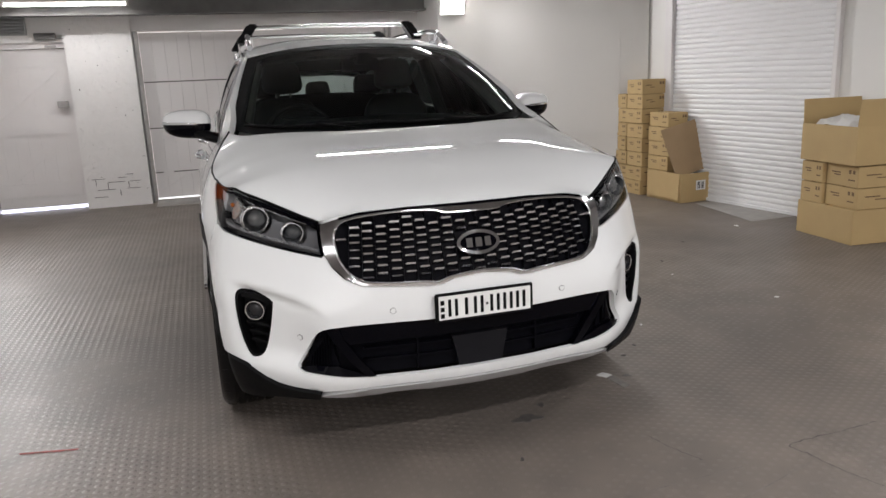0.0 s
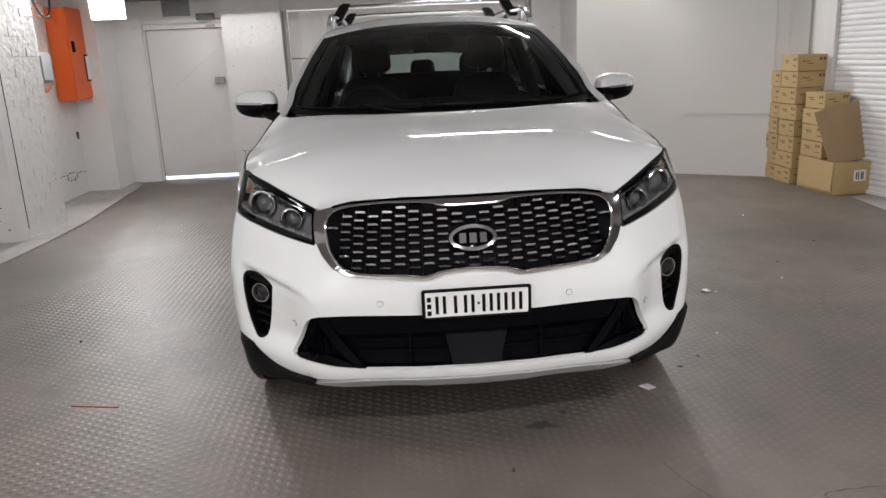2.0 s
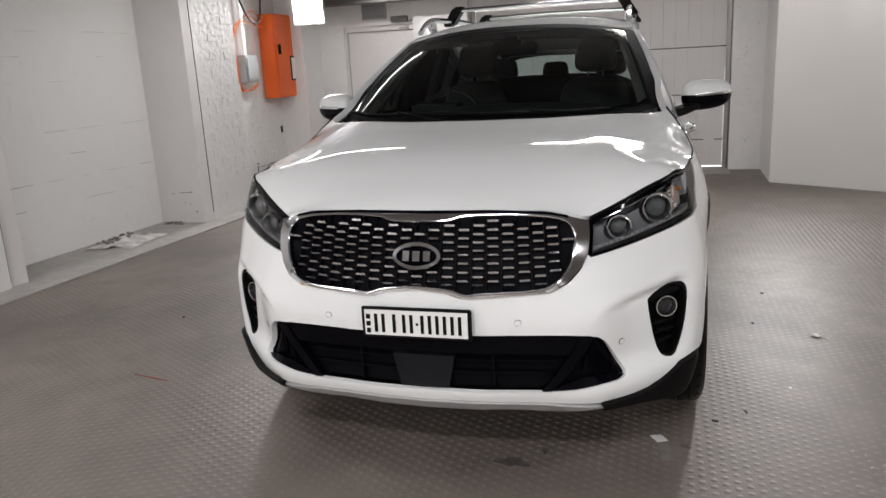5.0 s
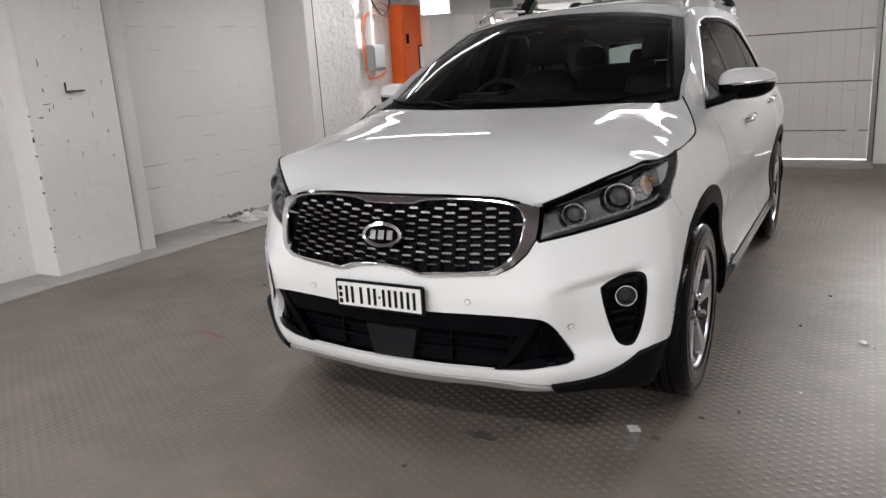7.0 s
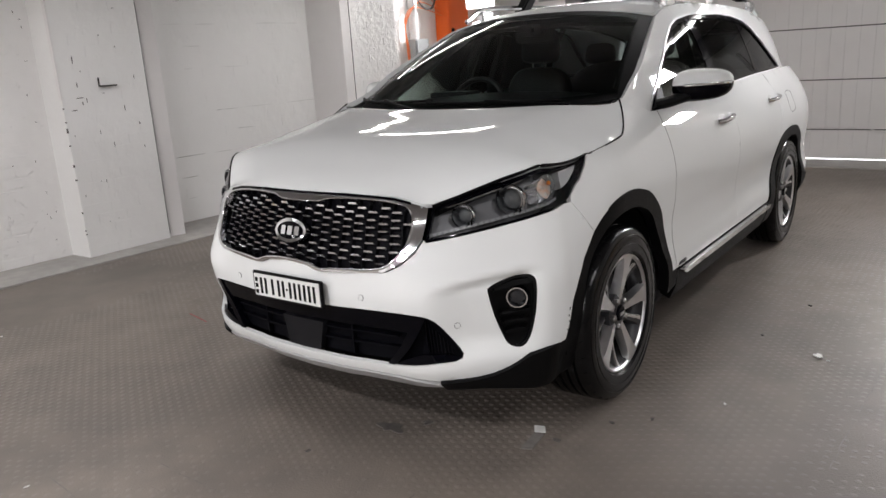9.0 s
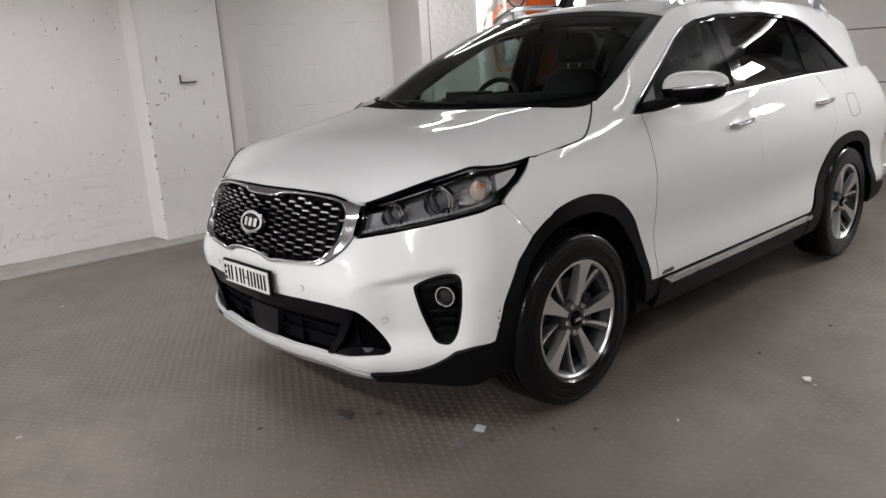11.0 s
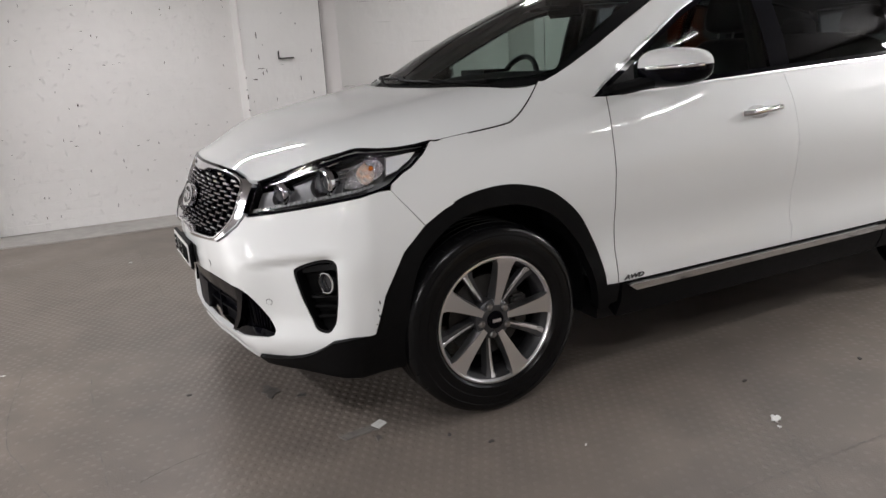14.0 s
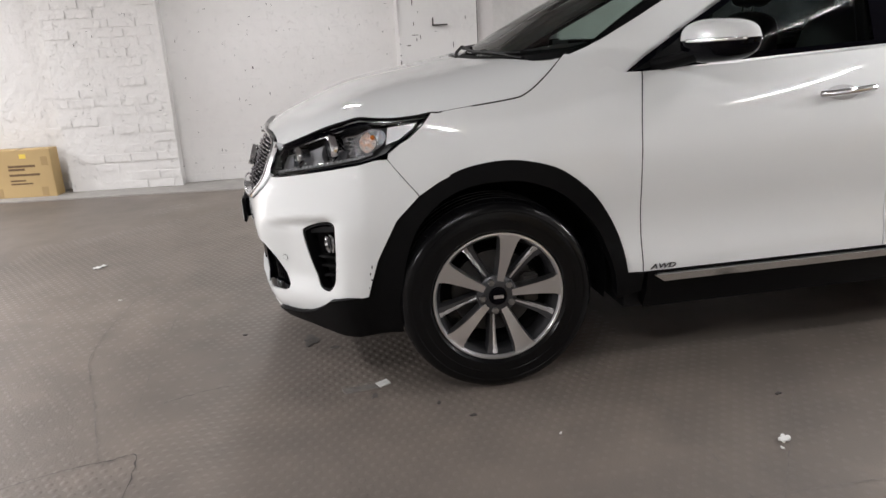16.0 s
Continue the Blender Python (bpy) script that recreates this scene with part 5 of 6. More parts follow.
board = empty("wall_board", p0, math.degrees(math.atan2(dw.y, dw.x)))
tagged(board, "cream painted board fixed flat on the wall", "wall panel")
nb("sheet", 1.195, 2.11, -0.014, -0.001, 0.66, 1.815, PLASTER, board, bevel=0.002)
nb("joint_cover", 2.222, 2.236, -0.008, -0.001, 0.3, 2.45, PLASTER, board)

# ceiling beams
for name, y0, y1, z in (("beam_1", 5.95, 6.15, 2.18),):
    bm = box((-5.0, y0, z), (6.0, y1, z + 0.02))
    add_box(bm, (-5.0, (y0 + y1) / 2 - 0.01, z), (6.0, (y0 + y1) / 2 + 0.01, CEIL))
    add_box(bm, (-5.0, y0, CEIL - 0.02), (6.0, y1, CEIL))
    structure(part(name, bm, BEAM), "dark grey steel ceiling beam", "beam")

# ---- alcove: electrical box and cables ----
XW = -3.955
cab = empty("electrical_cabinet", (XW, 5.42, 1.10))
tagged(cab, "orange enamelled steel electrical cabinet on the wall", "cabinet")
nb("body", 0, 0.20, 0, 0.52, 0, 1.0, ORANGE, cab, bevel=0.006)
door_c = nb("door", 0.201, 0.215, 0.012, 0.508, 0.012, 0.988, ORANGE, cab, "orange cabinet door", 0.003)
nb("handle", 0.215, 0.24, 0.05, 0.09, 0.52, 0.64, BLACK_PLASTIC, door_c, bevel=0.004)
lab = nb("notice_frame", 0.216, 0.222, 0.34, 0.49, 0.20, 0.50, BLACK_PLASTIC, door_c, "black framed paper notice")
nb("notice", 0.2225, 0.224, 0.36, 0.47, 0.22, 0.48, PAPER, lab)
meter = empty("meter_box", (XW, 4.80, 1.31))
tagged(meter, "grey plastic meter box on the wall", "meter box")
nb("body", 0, 0.14, 0, 0.27, 0, 0.31, GREY_BOX, meter, bevel=0.008)
nb("lid", 0.14, 0.155, 0.02, 0.25, 0.03, 0.28, GREY_BOX, meter, bevel=0.004)
conduit = part("conduit", sweep([(XW + 0.03, 4.92, 1.62), (XW + 0.03, 4.92, CEIL)], 0.06, 12, flat=1), DOOR_PAINT, None, smooth=True)
tagged(conduit, "wide white conduit above the meter box", "conduit")


def cable(name, pts, r, mat, label):
    return tagged(part(name, sweep(rounded(pts, 8, False), r, 8), mat, smooth=True), label, "cable")


for k in range(3):
    cable("orange_cable", [(XW + 0.05 + 0.03 * k, 5.45, 2.0 - 0.05 * k), (XW + 0.09, 5.1 - 0.1 * k, 2.12 - 0.06 * k), (XW + 0.06, 4.76 - 0.02 * k, 1.85), (XW + 0.06, 4.73 + 0.02 * k, 1.5), (XW + 0.07, 4.78, 1.26 - 0.02 * k), (XW + 0.08, 5.0, 1.22 + 0.015 * k), (XW + 0.06, 5.2, 1.30)], 0.006, CABLE_ORANGE, "loop of orange power cable on the wall")
cable("black_cable", [(XW + 0.08, 4.75, CEIL), (XW + 0.16, 4.82, 2.15), (XW + 0.17, 5.0, 1.98), (XW + 0.16, 5.2, 2.05), (XW + 0.12, 5.35, CEIL)], 0.012, CABLE_BLACK, "drooping loop of black cable")
hook = tagged(nb("wall_bracket", -3.690, -3.630, 0.56, 0.69, 1.328, 1.340, SCUFF, None), "small black steel wall bracket on the column", "bracket")
part("upright", box((-3.675, 0.556, 1.328), (-3.662, 0.566, 1.40)), SCUFF, hook)
part("conduit_strip", box((-3.69, 0.236, 1.25), (-3.655, 0.2485, 2.4)), DOOR_PAINT, None)
tagged(bpy.data.objects["conduit_strip"], "narrow white conduit on the column's edge", "conduit")


# ---- cartons ----
def carton(at, size, turn, label, marks=True, open_top=False, group="cartons", mat=None):
    """A taped cardboard carton with its printed marks."""
    w, dpt, h = size
    c = empty("cardboard_carton", at, turn)
    tagged(c, label, "carton", group)
    mat = mat or CARTON
    t = 0.005
    if open_top:
        bm = bmesh.new()
        for lo, hi in (((-w / 2, -dpt / 2, 0), (w / 2, dpt / 2, t)), ((-w / 2, -dpt / 2, 0), (-w / 2 + t, dpt / 2, h)), ((w / 2 - t, -dpt / 2, 0), (w / 2, dpt / 2, h)), ((-w / 2 + t, -dpt / 2, 0), (w / 2 - t, -dpt / 2 + t, h)), ((-w / 2 + t, dpt / 2 - t, 0), (w / 2 - t, dpt / 2, h))):
            add_box(bm, lo, hi)
        part("body", bm, mat, c)
    else:
        part("body", box((-w / 2, -dpt / 2, 0), (w / 2, dpt / 2, h - 0.003), bevel=0.004), mat, c)
        nb("tape", -w / 2 + 0.01, w / 2 - 0.01, -0.022, 0.022, h - 0.003, h - 0.0015, TAPE, c)
    if marks:
        f = -w / 2 - 0.001
        for y0, y1, z0, z1 in ((-dpt * .40, -dpt * .33, h * .62, h * .80), (-dpt * .28, -dpt * .21, h * .62, h * .80), (dpt * .05, dpt * .33, h * .60, h * .66), (dpt * .05, dpt * .25, h * .48, h * .54), (-dpt * .4, -dpt * .2, h * .3, h * .36)):
            nb("print_bar", f, f + 0.0015, y0, y1, z0, z1, INK_BROWN, c)
        g = -dpt / 2 - 0.001
        for x0, x1, z0, z1 in ((w * .22, w * .30, h * .62, h * .82), (w * .34, w * .42, h * .62, h * .82), (-w * .36, -w * .1, h * .56, h * .62), (-w * .18, w * .02, h * .42, h * .47)):
            nb("print_bar", x0, x1, g, g + 0.0015, z0, z1, INK_BROWN, c)
    return c


INK_BROWN = material("faded_brown_print", (0.16, 0.10, 0.05), 0.7)
rnd = random.Random(5)
plain = "brown cardboard carton taped shut, in a stack"
# three stacks against the wall
for k in range(7):
    carton((3.80 + rnd.uniform(-.008, .008), 4.30 + rnd.uniform(-.008, .008), k * 0.157), (0.30, 0.28, 0.155), 4 + rnd.uniform(-2, 2), plain)
for k in range(8):
    carton((3.80 + rnd.uniform(-.008, .008), 3.985 + rnd.uniform(-.008, .008), k * 0.157), (0.30, 0.29, 0.155), 3 + rnd.uniform(-2, 2), plain)
for k in range(6):
    carton((3.845 + rnd.uniform(-.01, .01), 3.62 + rnd.uniform(-.01, .01), k * 0.152), (0.24, 0.34, 0.15), 3 + rnd.uniform(-3, 3), plain)
# open carton with its flap up
oc = carton((3.90, 3.46, 0), (0.42, 0.56, 0.30), 4, "large open cardboard carton with a raised flap", marks=False, open_top=True, group="")
oc.matrix_basis = pose(3.905, 3.475, 0, 0, 0, 4)
for lo, hi, m in (((-0.24, -0.0025, 0), (0.20, 0.0025, 0.52), pose(0.03, -0.20, 0.30, -16, -12, 0)), ((-0.0025, -0.26, 0), (0.0025, 0.24, 0.30), pose(0.2, 0, 0.30, 0, 18, 0)), ((-0.0025, -0.26, -0.27), (0.0025, 0.24, 0), pose(-0.215, 0, 0.30, 0, 2, 0))):
    part("flap", box(lo, hi, m), CARTON_SHADED if hi[2] > .5 else CARTON, oc, "bent cardboard flap")
nb("label", -0.02, 0.10, -0.2825, -0.2805, 0.12, 0.22, PAPER, oc, "white paper label")
for x in (0.0, 0.02, 0.05, 0.065):
    nb("print_bar", x, x + 0.01, -0.2835, -0.2828, 0.135, 0.205, INK, oc)
# stack by the shutter's other end
g2 = "cartons by the shutter"
carton((4.02, 1.30, 0), (0.58, 0.62, 0.27), -5, "wide squashed brown cardboard carton under a stack", marks=False, group=g2)
for k in range(2):
    for y, dd in ((1.475, 0.24), (1.17, 0.34)):
        carton((4.00, y, 0.27 + k * 0.165), (0.50, dd, 0.162), -5 + rnd.uniform(-1, 1), plain, group=g2)
oc2 = carton((4.02, 1.30, 0.603), (0.60, 0.60, 0.29), -5, "large open cardboard carton full of papers on a stack", marks=False, open_top=True, group="")
for lo, hi, m in (((-0.0025, -0.28, 0), (0.0025, 0.28, 0.13), pose(0.295, 0.0, 0.29, 0, 12, 0)), ((-0.30, -0.0025, 0), (0.30, 0.0025, 0.20), pose(0, -0.295, 0.29, 5, 0, 0)), ((-0.295, -0.0025, 0), (0.28, 0.0025, 0.19), pose(0.0, 0.295, 0.29, -3, 0, 0))):
    part("flap", box(lo, hi, m), CARTON, oc2, "bent cardboard flap")
nb("label", -0.02, 0.16, -0.3035, -0.301, 0.10, 0.20, PAPER, oc2, "white paper label")
papers = empty("loose_papers", (4.0, 1.33, 0.83))
tagged(papers, "crumpled white papers inside the open carton", "paper")
bm = bmesh.new()
bmesh.ops.create_grid(bm, x_segments=16, y_segments=16, size=0.5)
for v in bm.verts:
    v.co = (v.co.x * 0.42, v.co.y * 0.48, 0.05 + 0.05 * noise.noise(v.co * 5) + 0.05 * (1 - 4 * v.co.x ** 2))
part("sheet", bm, PAPER, papers)
# carton leaning by the west wall
wc = carton((-4.03, -3.27, 0.012), (0.16, 0.60, 0.44), 5, "flat brown cardboard carton standing against the wall", marks=False)
wc.matrix_basis = pose(-4.05, -3.29, 0.012, 0, 0, -9) 
for y0, y1, z0, z1 in ((-0.10, 0.15, 0.28, 0.30), (-0.10, 0.05, 0.25, 0.27), (-0.10, 0.18, 0.20, 0.22), (-0.10, 0.04, 0.15, 0.165), (-0.10, 0.10, 0.12, 0.135)):
    nb("print_bar", 0.0805, 0.082, y0, y1, z0, z1, INK_BROWN, wc)
for y, z in ((-0.22, 0.05), (0.2, 0.05), (-0.22, 0.34), (0.24, 0.33)):
    nb("tape_patch", 0.0805, 0.082, y - 0.03, y + 0.03, z - 0.04, z + 0.04, TAPE, wc)
nb("sticker", 0.0805, 0.082, 0.02, 0.08, 0.36, 0.40, material("yellow_sticker", (0.8, 0.6, 0.1), 0.5), wc, "yellow round sticker")

# paper rag on the margin
rag = bmesh.new()
bmesh.ops.create_grid(rag, x_segments=26, y_segments=26, size=0.5)
for v in rag.verts:
    x, y = v.co.x, v.co.y
    h = 0.5 + 0.5 * noise.noise(Vector((x * 6, y * 6, 2)))
    v.co = (x * 0.40 * (1 + .25 * noise.noise(Vector((x * 3, y * 3, 7)))), y * 0.62 * (1 + .3 * noise.noise(Vector((x * 3, y * 3, 9)))), 0.004 + 0.055 * h * max(0, 1 - (2.1 * x) ** 2) * max(0, 1 - (2 * y) ** 2) + 0.03 * abs(noise.noise(Vector((x * 9, y * 9, 1)))) * max(0, 1 - 2.2 * abs(x)))
rg = tagged(part("crumpled_sheet", rag, material("dirty_paper", (0.74, 0.72, 0.69), 0.8, vary=0.9, scale=7, dark=(0.12, 0.11, 0.11)), smooth=True), "crumpled dirty paper sheet on the concrete margin", "litter")
rg.matrix_basis = pose(-3.78, 2.38, 0.012, 0, 0, 5)

# dark rubble swept onto the sheet and into the corner behind the post
RUBBLE = material("dark_rubble", (0.11, 0.10, 0.09), 0.85, vary=.9, scale=40, dark=(.30, .28, .25))
rr = random.Random(31)
for x0, x1, y0, y1, z0, count, where in ((-3.93, -3.80, 2.12, 2.55, .045, 46, "on the crumpled sheet"), (-3.93, -3.72, 3.08, 3.17, .012, 30, "in the corner beside the post")):
    bm = bmesh.new()
    for i in range(count):
        c, r0 = Vector((rr.uniform(x0, x1), rr.uniform(y0, y1), z0)), rr.uniform(.005, .019)
        lump = bmesh.ops.create_icosphere(bm, subdivisions=1, radius=r0)["verts"]
        for v in lump:
            v.co = c + Vector((v.co.x * rr.uniform(.8, 1.3), v.co.y * rr.uniform(.8, 1.3), v.co.z * .7 + r0 * .4))
    tagged(part("rubble", bm, RUBBLE), "small dark lumps of rubble " + where, "rubble", kind="stuff")


# ---- marks and litter on the floor ----
def flat_mark(name, poly, mat, label, z=0.0012, category="mark"):
    return tagged(part(name, prism(poly, 0.0, z), mat), label, category)


def blot(cx, cy, rx, ry, seed, n=22):
    r = random.Random(seed)
    ph = [r.uniform(0, 6.28) for _ in range(4)]
    out = []
    for i in range(n):
        a = 2 * math.pi * i / n
        k = 1 + sum(.16 * math.sin((j + 2) * a + ph[j]) for j in range(4))
        out.append((cx + rx * k * math.cos(a), cy + ry * k * math.sin(a)))
    return out


STAIN = material("old_oil_stain", (0.055, 0.051, 0.048), 0.4, vary=.8, scale=40, dark=(.12, .11, .10))
WHITE_TAPE = material("scuffed_white_tape", (0.72, 0.72, 0.7), 0.4, vary=.5, scale=25, dark=(.4, .4, .38))
CLEAR_TAPE = material("dirty_clear_tape", (0.22, 0.205, 0.19), 0.15, vary=.6, scale=30, dark=(.10, .095, .09))
flat_mark("oil_stain", blot(.255, -.700, .050, .036, 3), STAIN, "dark oil stain on the floor", .003)
flat_mark("oil_stain", blot(.36, -.60, .014, .020, 8), STAIN, "small dark oil spot on the floor", .003)
flat_mark("oil_stain", blot(.86, -.47, .018, .010, 5), STAIN, "dark oil smear beside the tape", .003)

tape = flat_mark("tape_scrap", [(.735, -.415), (.775, -.402), (.80, -.445), (.762, -.462)], WHITE_TAPE, "scuffed white tape scrap stuck to the floor", .0042, "litter")
part("clear_end", prism([(.762, -.462), (.80, -.447), (.815, -.575), (.775, -.590)], 0, .0036), CLEAR_TAPE, tape)

flat_mark("red_line", [(-1.72, -.215), (-1.60, -.238), (-1.50, -.262), (-1.50, -.265), (-1.61, -.2435), (-1.72, -.2185)], RED_CRAYON, "short red line drawn on the floor", .0046)
rl = random.Random(12)


SEAM_DIRT = material("pale_seam_dirt", (0.20, 0.18, 0.165), 0.7, vary=.8, scale=30, dark=(.09, .08, .075))


def crack(name, pts, w, label):
    line = rounded(pts, 8, False)
    left, right = [], []
    for i, (x, y) in enumerate(line):
        a, b = line[max(i - 1, 0)], line[min(i + 1, len(line) - 1)]
        d = Vector((b[0] - a[0], b[1] - a[1])).normalized()
        k = w * rl.uniform(.2, 1.0)
        j = rl.uniform(-.004, .004)
        left.append((x - d.y * (k + j), y + d.x * (k + j)))
        right.append((x + d.y * (k - j), y - d.x * (k - j)))
    bm = bmesh.new()
    va, vb = [bm.verts.new((*p, .0034)) for p in left], [bm.verts.new((*p, .0034)) for p in right]
    for i in range(len(va) - 1):
        bm.faces.new((va[i], vb[i], vb[i + 1], va[i + 1]))
    return tagged(part(name, bm, SEAM_DIRT if name == "floor_joint" else SCUFF), label, "crack")


crack("floor_crack", [(1.50, -1.25), (1.30, -1.262), (1.07, -1.275), (1.075, -1.36), (1.10, -1.50), (1.16, -1.66)], .003, "jagged crack in the floor covering")
crack("floor_crack", [(.62, -1.02), (.66, -1.16), (.70, -1.25)], .002, "thin crack in the floor covering")
crack("floor_crack", [(-2.40, 2.25), (-2.22, 2.34), (-1.95, 2.40)], .003, "thin crack in the floor covering")
crack("floor_joint", [(1.10, .505), (1.40, .50), (1.75, .50), (2.2, .49)], .002, "worn joint in the floor covering")
crack("floor_joint", [(1.20, 1.00), (1.40, .86), (1.62, .70), (1.9, .50)], .0018, "worn joint in the floor covering")
crack("floor_joint", [(-.35, -1.35), (.2, -1.36), (.8, -1.34)], .002, "worn joint in the floor covering")
crack("floor_joint", [(-2.9, -.9), (-2.2, -.92), (-1.4, -.9)], .0018, "worn joint in the floor covering")
crack("floor_joint", [(1.72, -.2), (1.74, .2), (1.76, .6), (1.78, 1.2)], .002, "worn joint in the floor covering")
crack("floor_joint", [(-.6, -1.62), (.1, -1.66), (.62, -1.52), (1.05, -1.40)], .0022, "worn joint in the floor covering")
crack("floor_joint", [(.62, -1.50), (.72, -1.62), (.86, -1.80)], .002, "worn joint in the floor covering")
for x, y, s in ((1.515, .755, .024), (-1.303, -1.98, .04), (3.45, 1.99, .022), (1.56, .72, .007), (2.05, .9, .007), (1.3, .1, .006), (2.6, 2.6, .014), (-.6, -1.7, .008), (-2.4, -1.0, .010), (2.3, .2, .012)):
    bm = prism(blot(0, 0, s, s * rl.uniform(.35, .6), int(x * 100)), .003, .008)
    for v in bm.verts:
        v.co.z += .006 * abs(noise.noise(v.co * 60))
    tagged(part("litter_scrap", bm, PAPER), "tiny torn white paper scrap on the floor", "litter").matrix_basis = pose(x, y, 0, 0, 0, rl.uniform(0, 180))
for x, y in ((1.24, .915), (1.1, -.15), (.98, -.25), (1.35, 1.45), (2.2, 1.25), (-2.0, .6), (2.7, 1.7), (.1, -1.0)):
    bm = prism(blot(0, 0, .010, .006, int(y * 90)), .0, .005)
    tagged(part("dirt_crumb", bm, SCUFF), "small dark crumb of dirt on the floor", "litter").matrix_basis = pose(x, y, 0, 0, 0, rl.uniform(0, 180))
flat_mark("floor_patch", [(3.84, 3.10), (4.06, 3.12), (4.22, 2.10), (3.70, 2.10)], CONCRETE, "pale worn concrete patch before the shutter", .0035)

# ---- chips in the wall paint ----
CHIP = material("bare_dark_chip", (0.11, 0.10, 0.095), 0.85, vary=.5, scale=60)


HAIRLINE = material("grey_hairline", (0.30, 0.29, 0.275), 0.8)


def chips(name, a, b, z0, z1, count, seed, label, cracks=False):
    r = random.Random(seed)
    d = Vector((b[0] - a[0], b[1] - a[1]))
    n = Vector((d.y, -d.x)).normalized()
    bm = bmesh.new()
    for _ in range(count):
        t, z = r.uniform(.03, .97), r.uniform(z0, z1)
        tall = r.random() < .6
        w, h = (r.uniform(.0025, .005), r.uniform(.006, .022)) if tall else (r.uniform(.005, .018), r.uniform(.002, .004))
        if cracks:
            w, h = r.uniform(.04, .2), r.uniform(.0010, .0026)
            z = .03 + round((z - .03) / .2) * .2 + r.uniform(-.004, .004)
        c = Vector((a[0] + d.x * t + n.x * .0105, a[1] + d.y * t + n.y * .0105, z))
        e = Vector((d.x, d.y, 0)).normalized()
        ring = [bm.verts.new(c + e * w * math.cos(q) * r.uniform(.5, 1) + Vector((0, 0, h * math.sin(q) * r.uniform(.5, 1)))) for q in [2 * math.pi * i / 7 for i in range(7)]]
        bm.faces.new(ring)
    return tagged(part(name, bm, HAIRLINE if cracks else CHIP), label, "paint chips", kind="stuff")


chips("paint_chips", (-4.05, -2.0), (-3.93, 0.25), .12, 2.3, 105, 1, "small dark chips in the white wall paint")
chips("hairline_cracks", (-4.13, 1.14), (-4.005, 3.18), .2, 2.3, 44, 9, "thin grey cracks along the block courses", True)
chips("paint_chips", (-3.675, 0.25), (-3.665, 0.972), .2, 2.1, 10, 2, "small dark chips in the white column paint")
chips("paint_chips", (-4.053, -2.906), (-3.915, -1.879), .3, 2.2, 26, 3, "small dark chips in the white column paint")
chips("paint_chips", (-3.49, 3.302), (-3.46, 4.0), .15, 2.2, 16, 4, "small dark chips in the white column paint")
chips("paint_chips", (-3.96, 4.2), (-3.96, 5.8), .1, 1.0, 12, 5, "small dark chips in the white wall paint")
chips("paint_chips", (-2.28, 6.36), (-1.56, 6.36), .1, 2.1, 22, 6, "small dark chips in the white pier paint")
chips("paint_chips", (1.62, 6.42), (1.93, 6.42), .3, 2.1, 10, 7, "small dark chips in the white pier paint")

# longer gouges in the column's paint
bm = bmesh.new()
for i, (y, z, w, h) in enumerate(((.378, 1.543, .010, .075), (.739, 1.629, .012, .018), (.382, 1.356, .010, .050), (.391, 1.256, .085, .008), (.405, 1.213, .010, .045), (.33, 1.165, .05, .010), (.743, 1.152, .009, .060), (.505, .98, .008, .045), (.605, .875, .008, .055), (.864, 1.389, .009, .045), (.851, 1.017, .012, .030), (.864, .826, .010, .030), (.44, 1.235, .008, .05), (.62, 1.72, .014, .010))):
    r = random.Random(i)
    pts = [(w / 2 * math.cos(q) * r.uniform(.6, 1.1), h / 2 * math.sin(q) * r.uniform(.6, 1.1)) for q in [2 * math.pi * k / 8 for k in range(8)]]
    x = -3.675 + .01 * (y - .25) / .72 + .0065
    bm.faces.new([bm.verts.new((x, y + a, z + b)) for a, b in pts])
tagged(part("paint_gouge", bm, CHIP), "dark gouges in the white column paint", "paint chips", kind="stuff")

# open mortar joints and a plug hole in the alcove wall
bm = bmesh.new()
for y, z, w, h in ((5.07, .335, .05, .008), (5.055, .26, .008, .10), (5.19, .29, .10, .006), (5.31, .262, .008, .07), (5.42, .30, .14, .007), (5.43, .215, .16, .007), (5.56, .25, .007, .075), (5.66, .272, .12, .006), (5.50, .215, .007, .06), (5.80, .262, .07, .006)):
    add_box(bm, (-3.953, y - w / 2, z - h / 2), (-3.9475, y + w / 2, z + h / 2))
tagged(part("open_joint", bm, CHIP), "dark open mortar joints low in the alcove wall", "wall cracks", kind="stuff")
bm = bmesh.new()
for x, z, w, h in ((-2.13, .345, .14, .005), (-2.16, .30, .006, .07), (-2.03, .26, .006, .08), (-1.93, .30, .18, .005), (-1.86, .35, .10, .005), (-1.80, .26, .006, .07), (-1.72, .30, .12, .005), (-2.05, .215, .20, .005), (-1.75, .215, .16, .005), (-1.90, .17, .006, .07), (-2.12, .13, .15, .005), (-1.78, .385, .08, .004)):
    add_box(bm, (x - w / 2, 6.3485, z - h / 2), (x + w / 2, 6.356, z + h / 2))
tagged(part("open_joint", bm, CHIP), "dark open mortar joints low in the pier", "wall cracks", kind="stuff")
tagged(nb("wall_plug", -3.96, -3.938, 5.742, 5.768, 0.65, 0.735, SCUFF, None, bevel=.004), "small dark plug in the alcove wall", "plug")

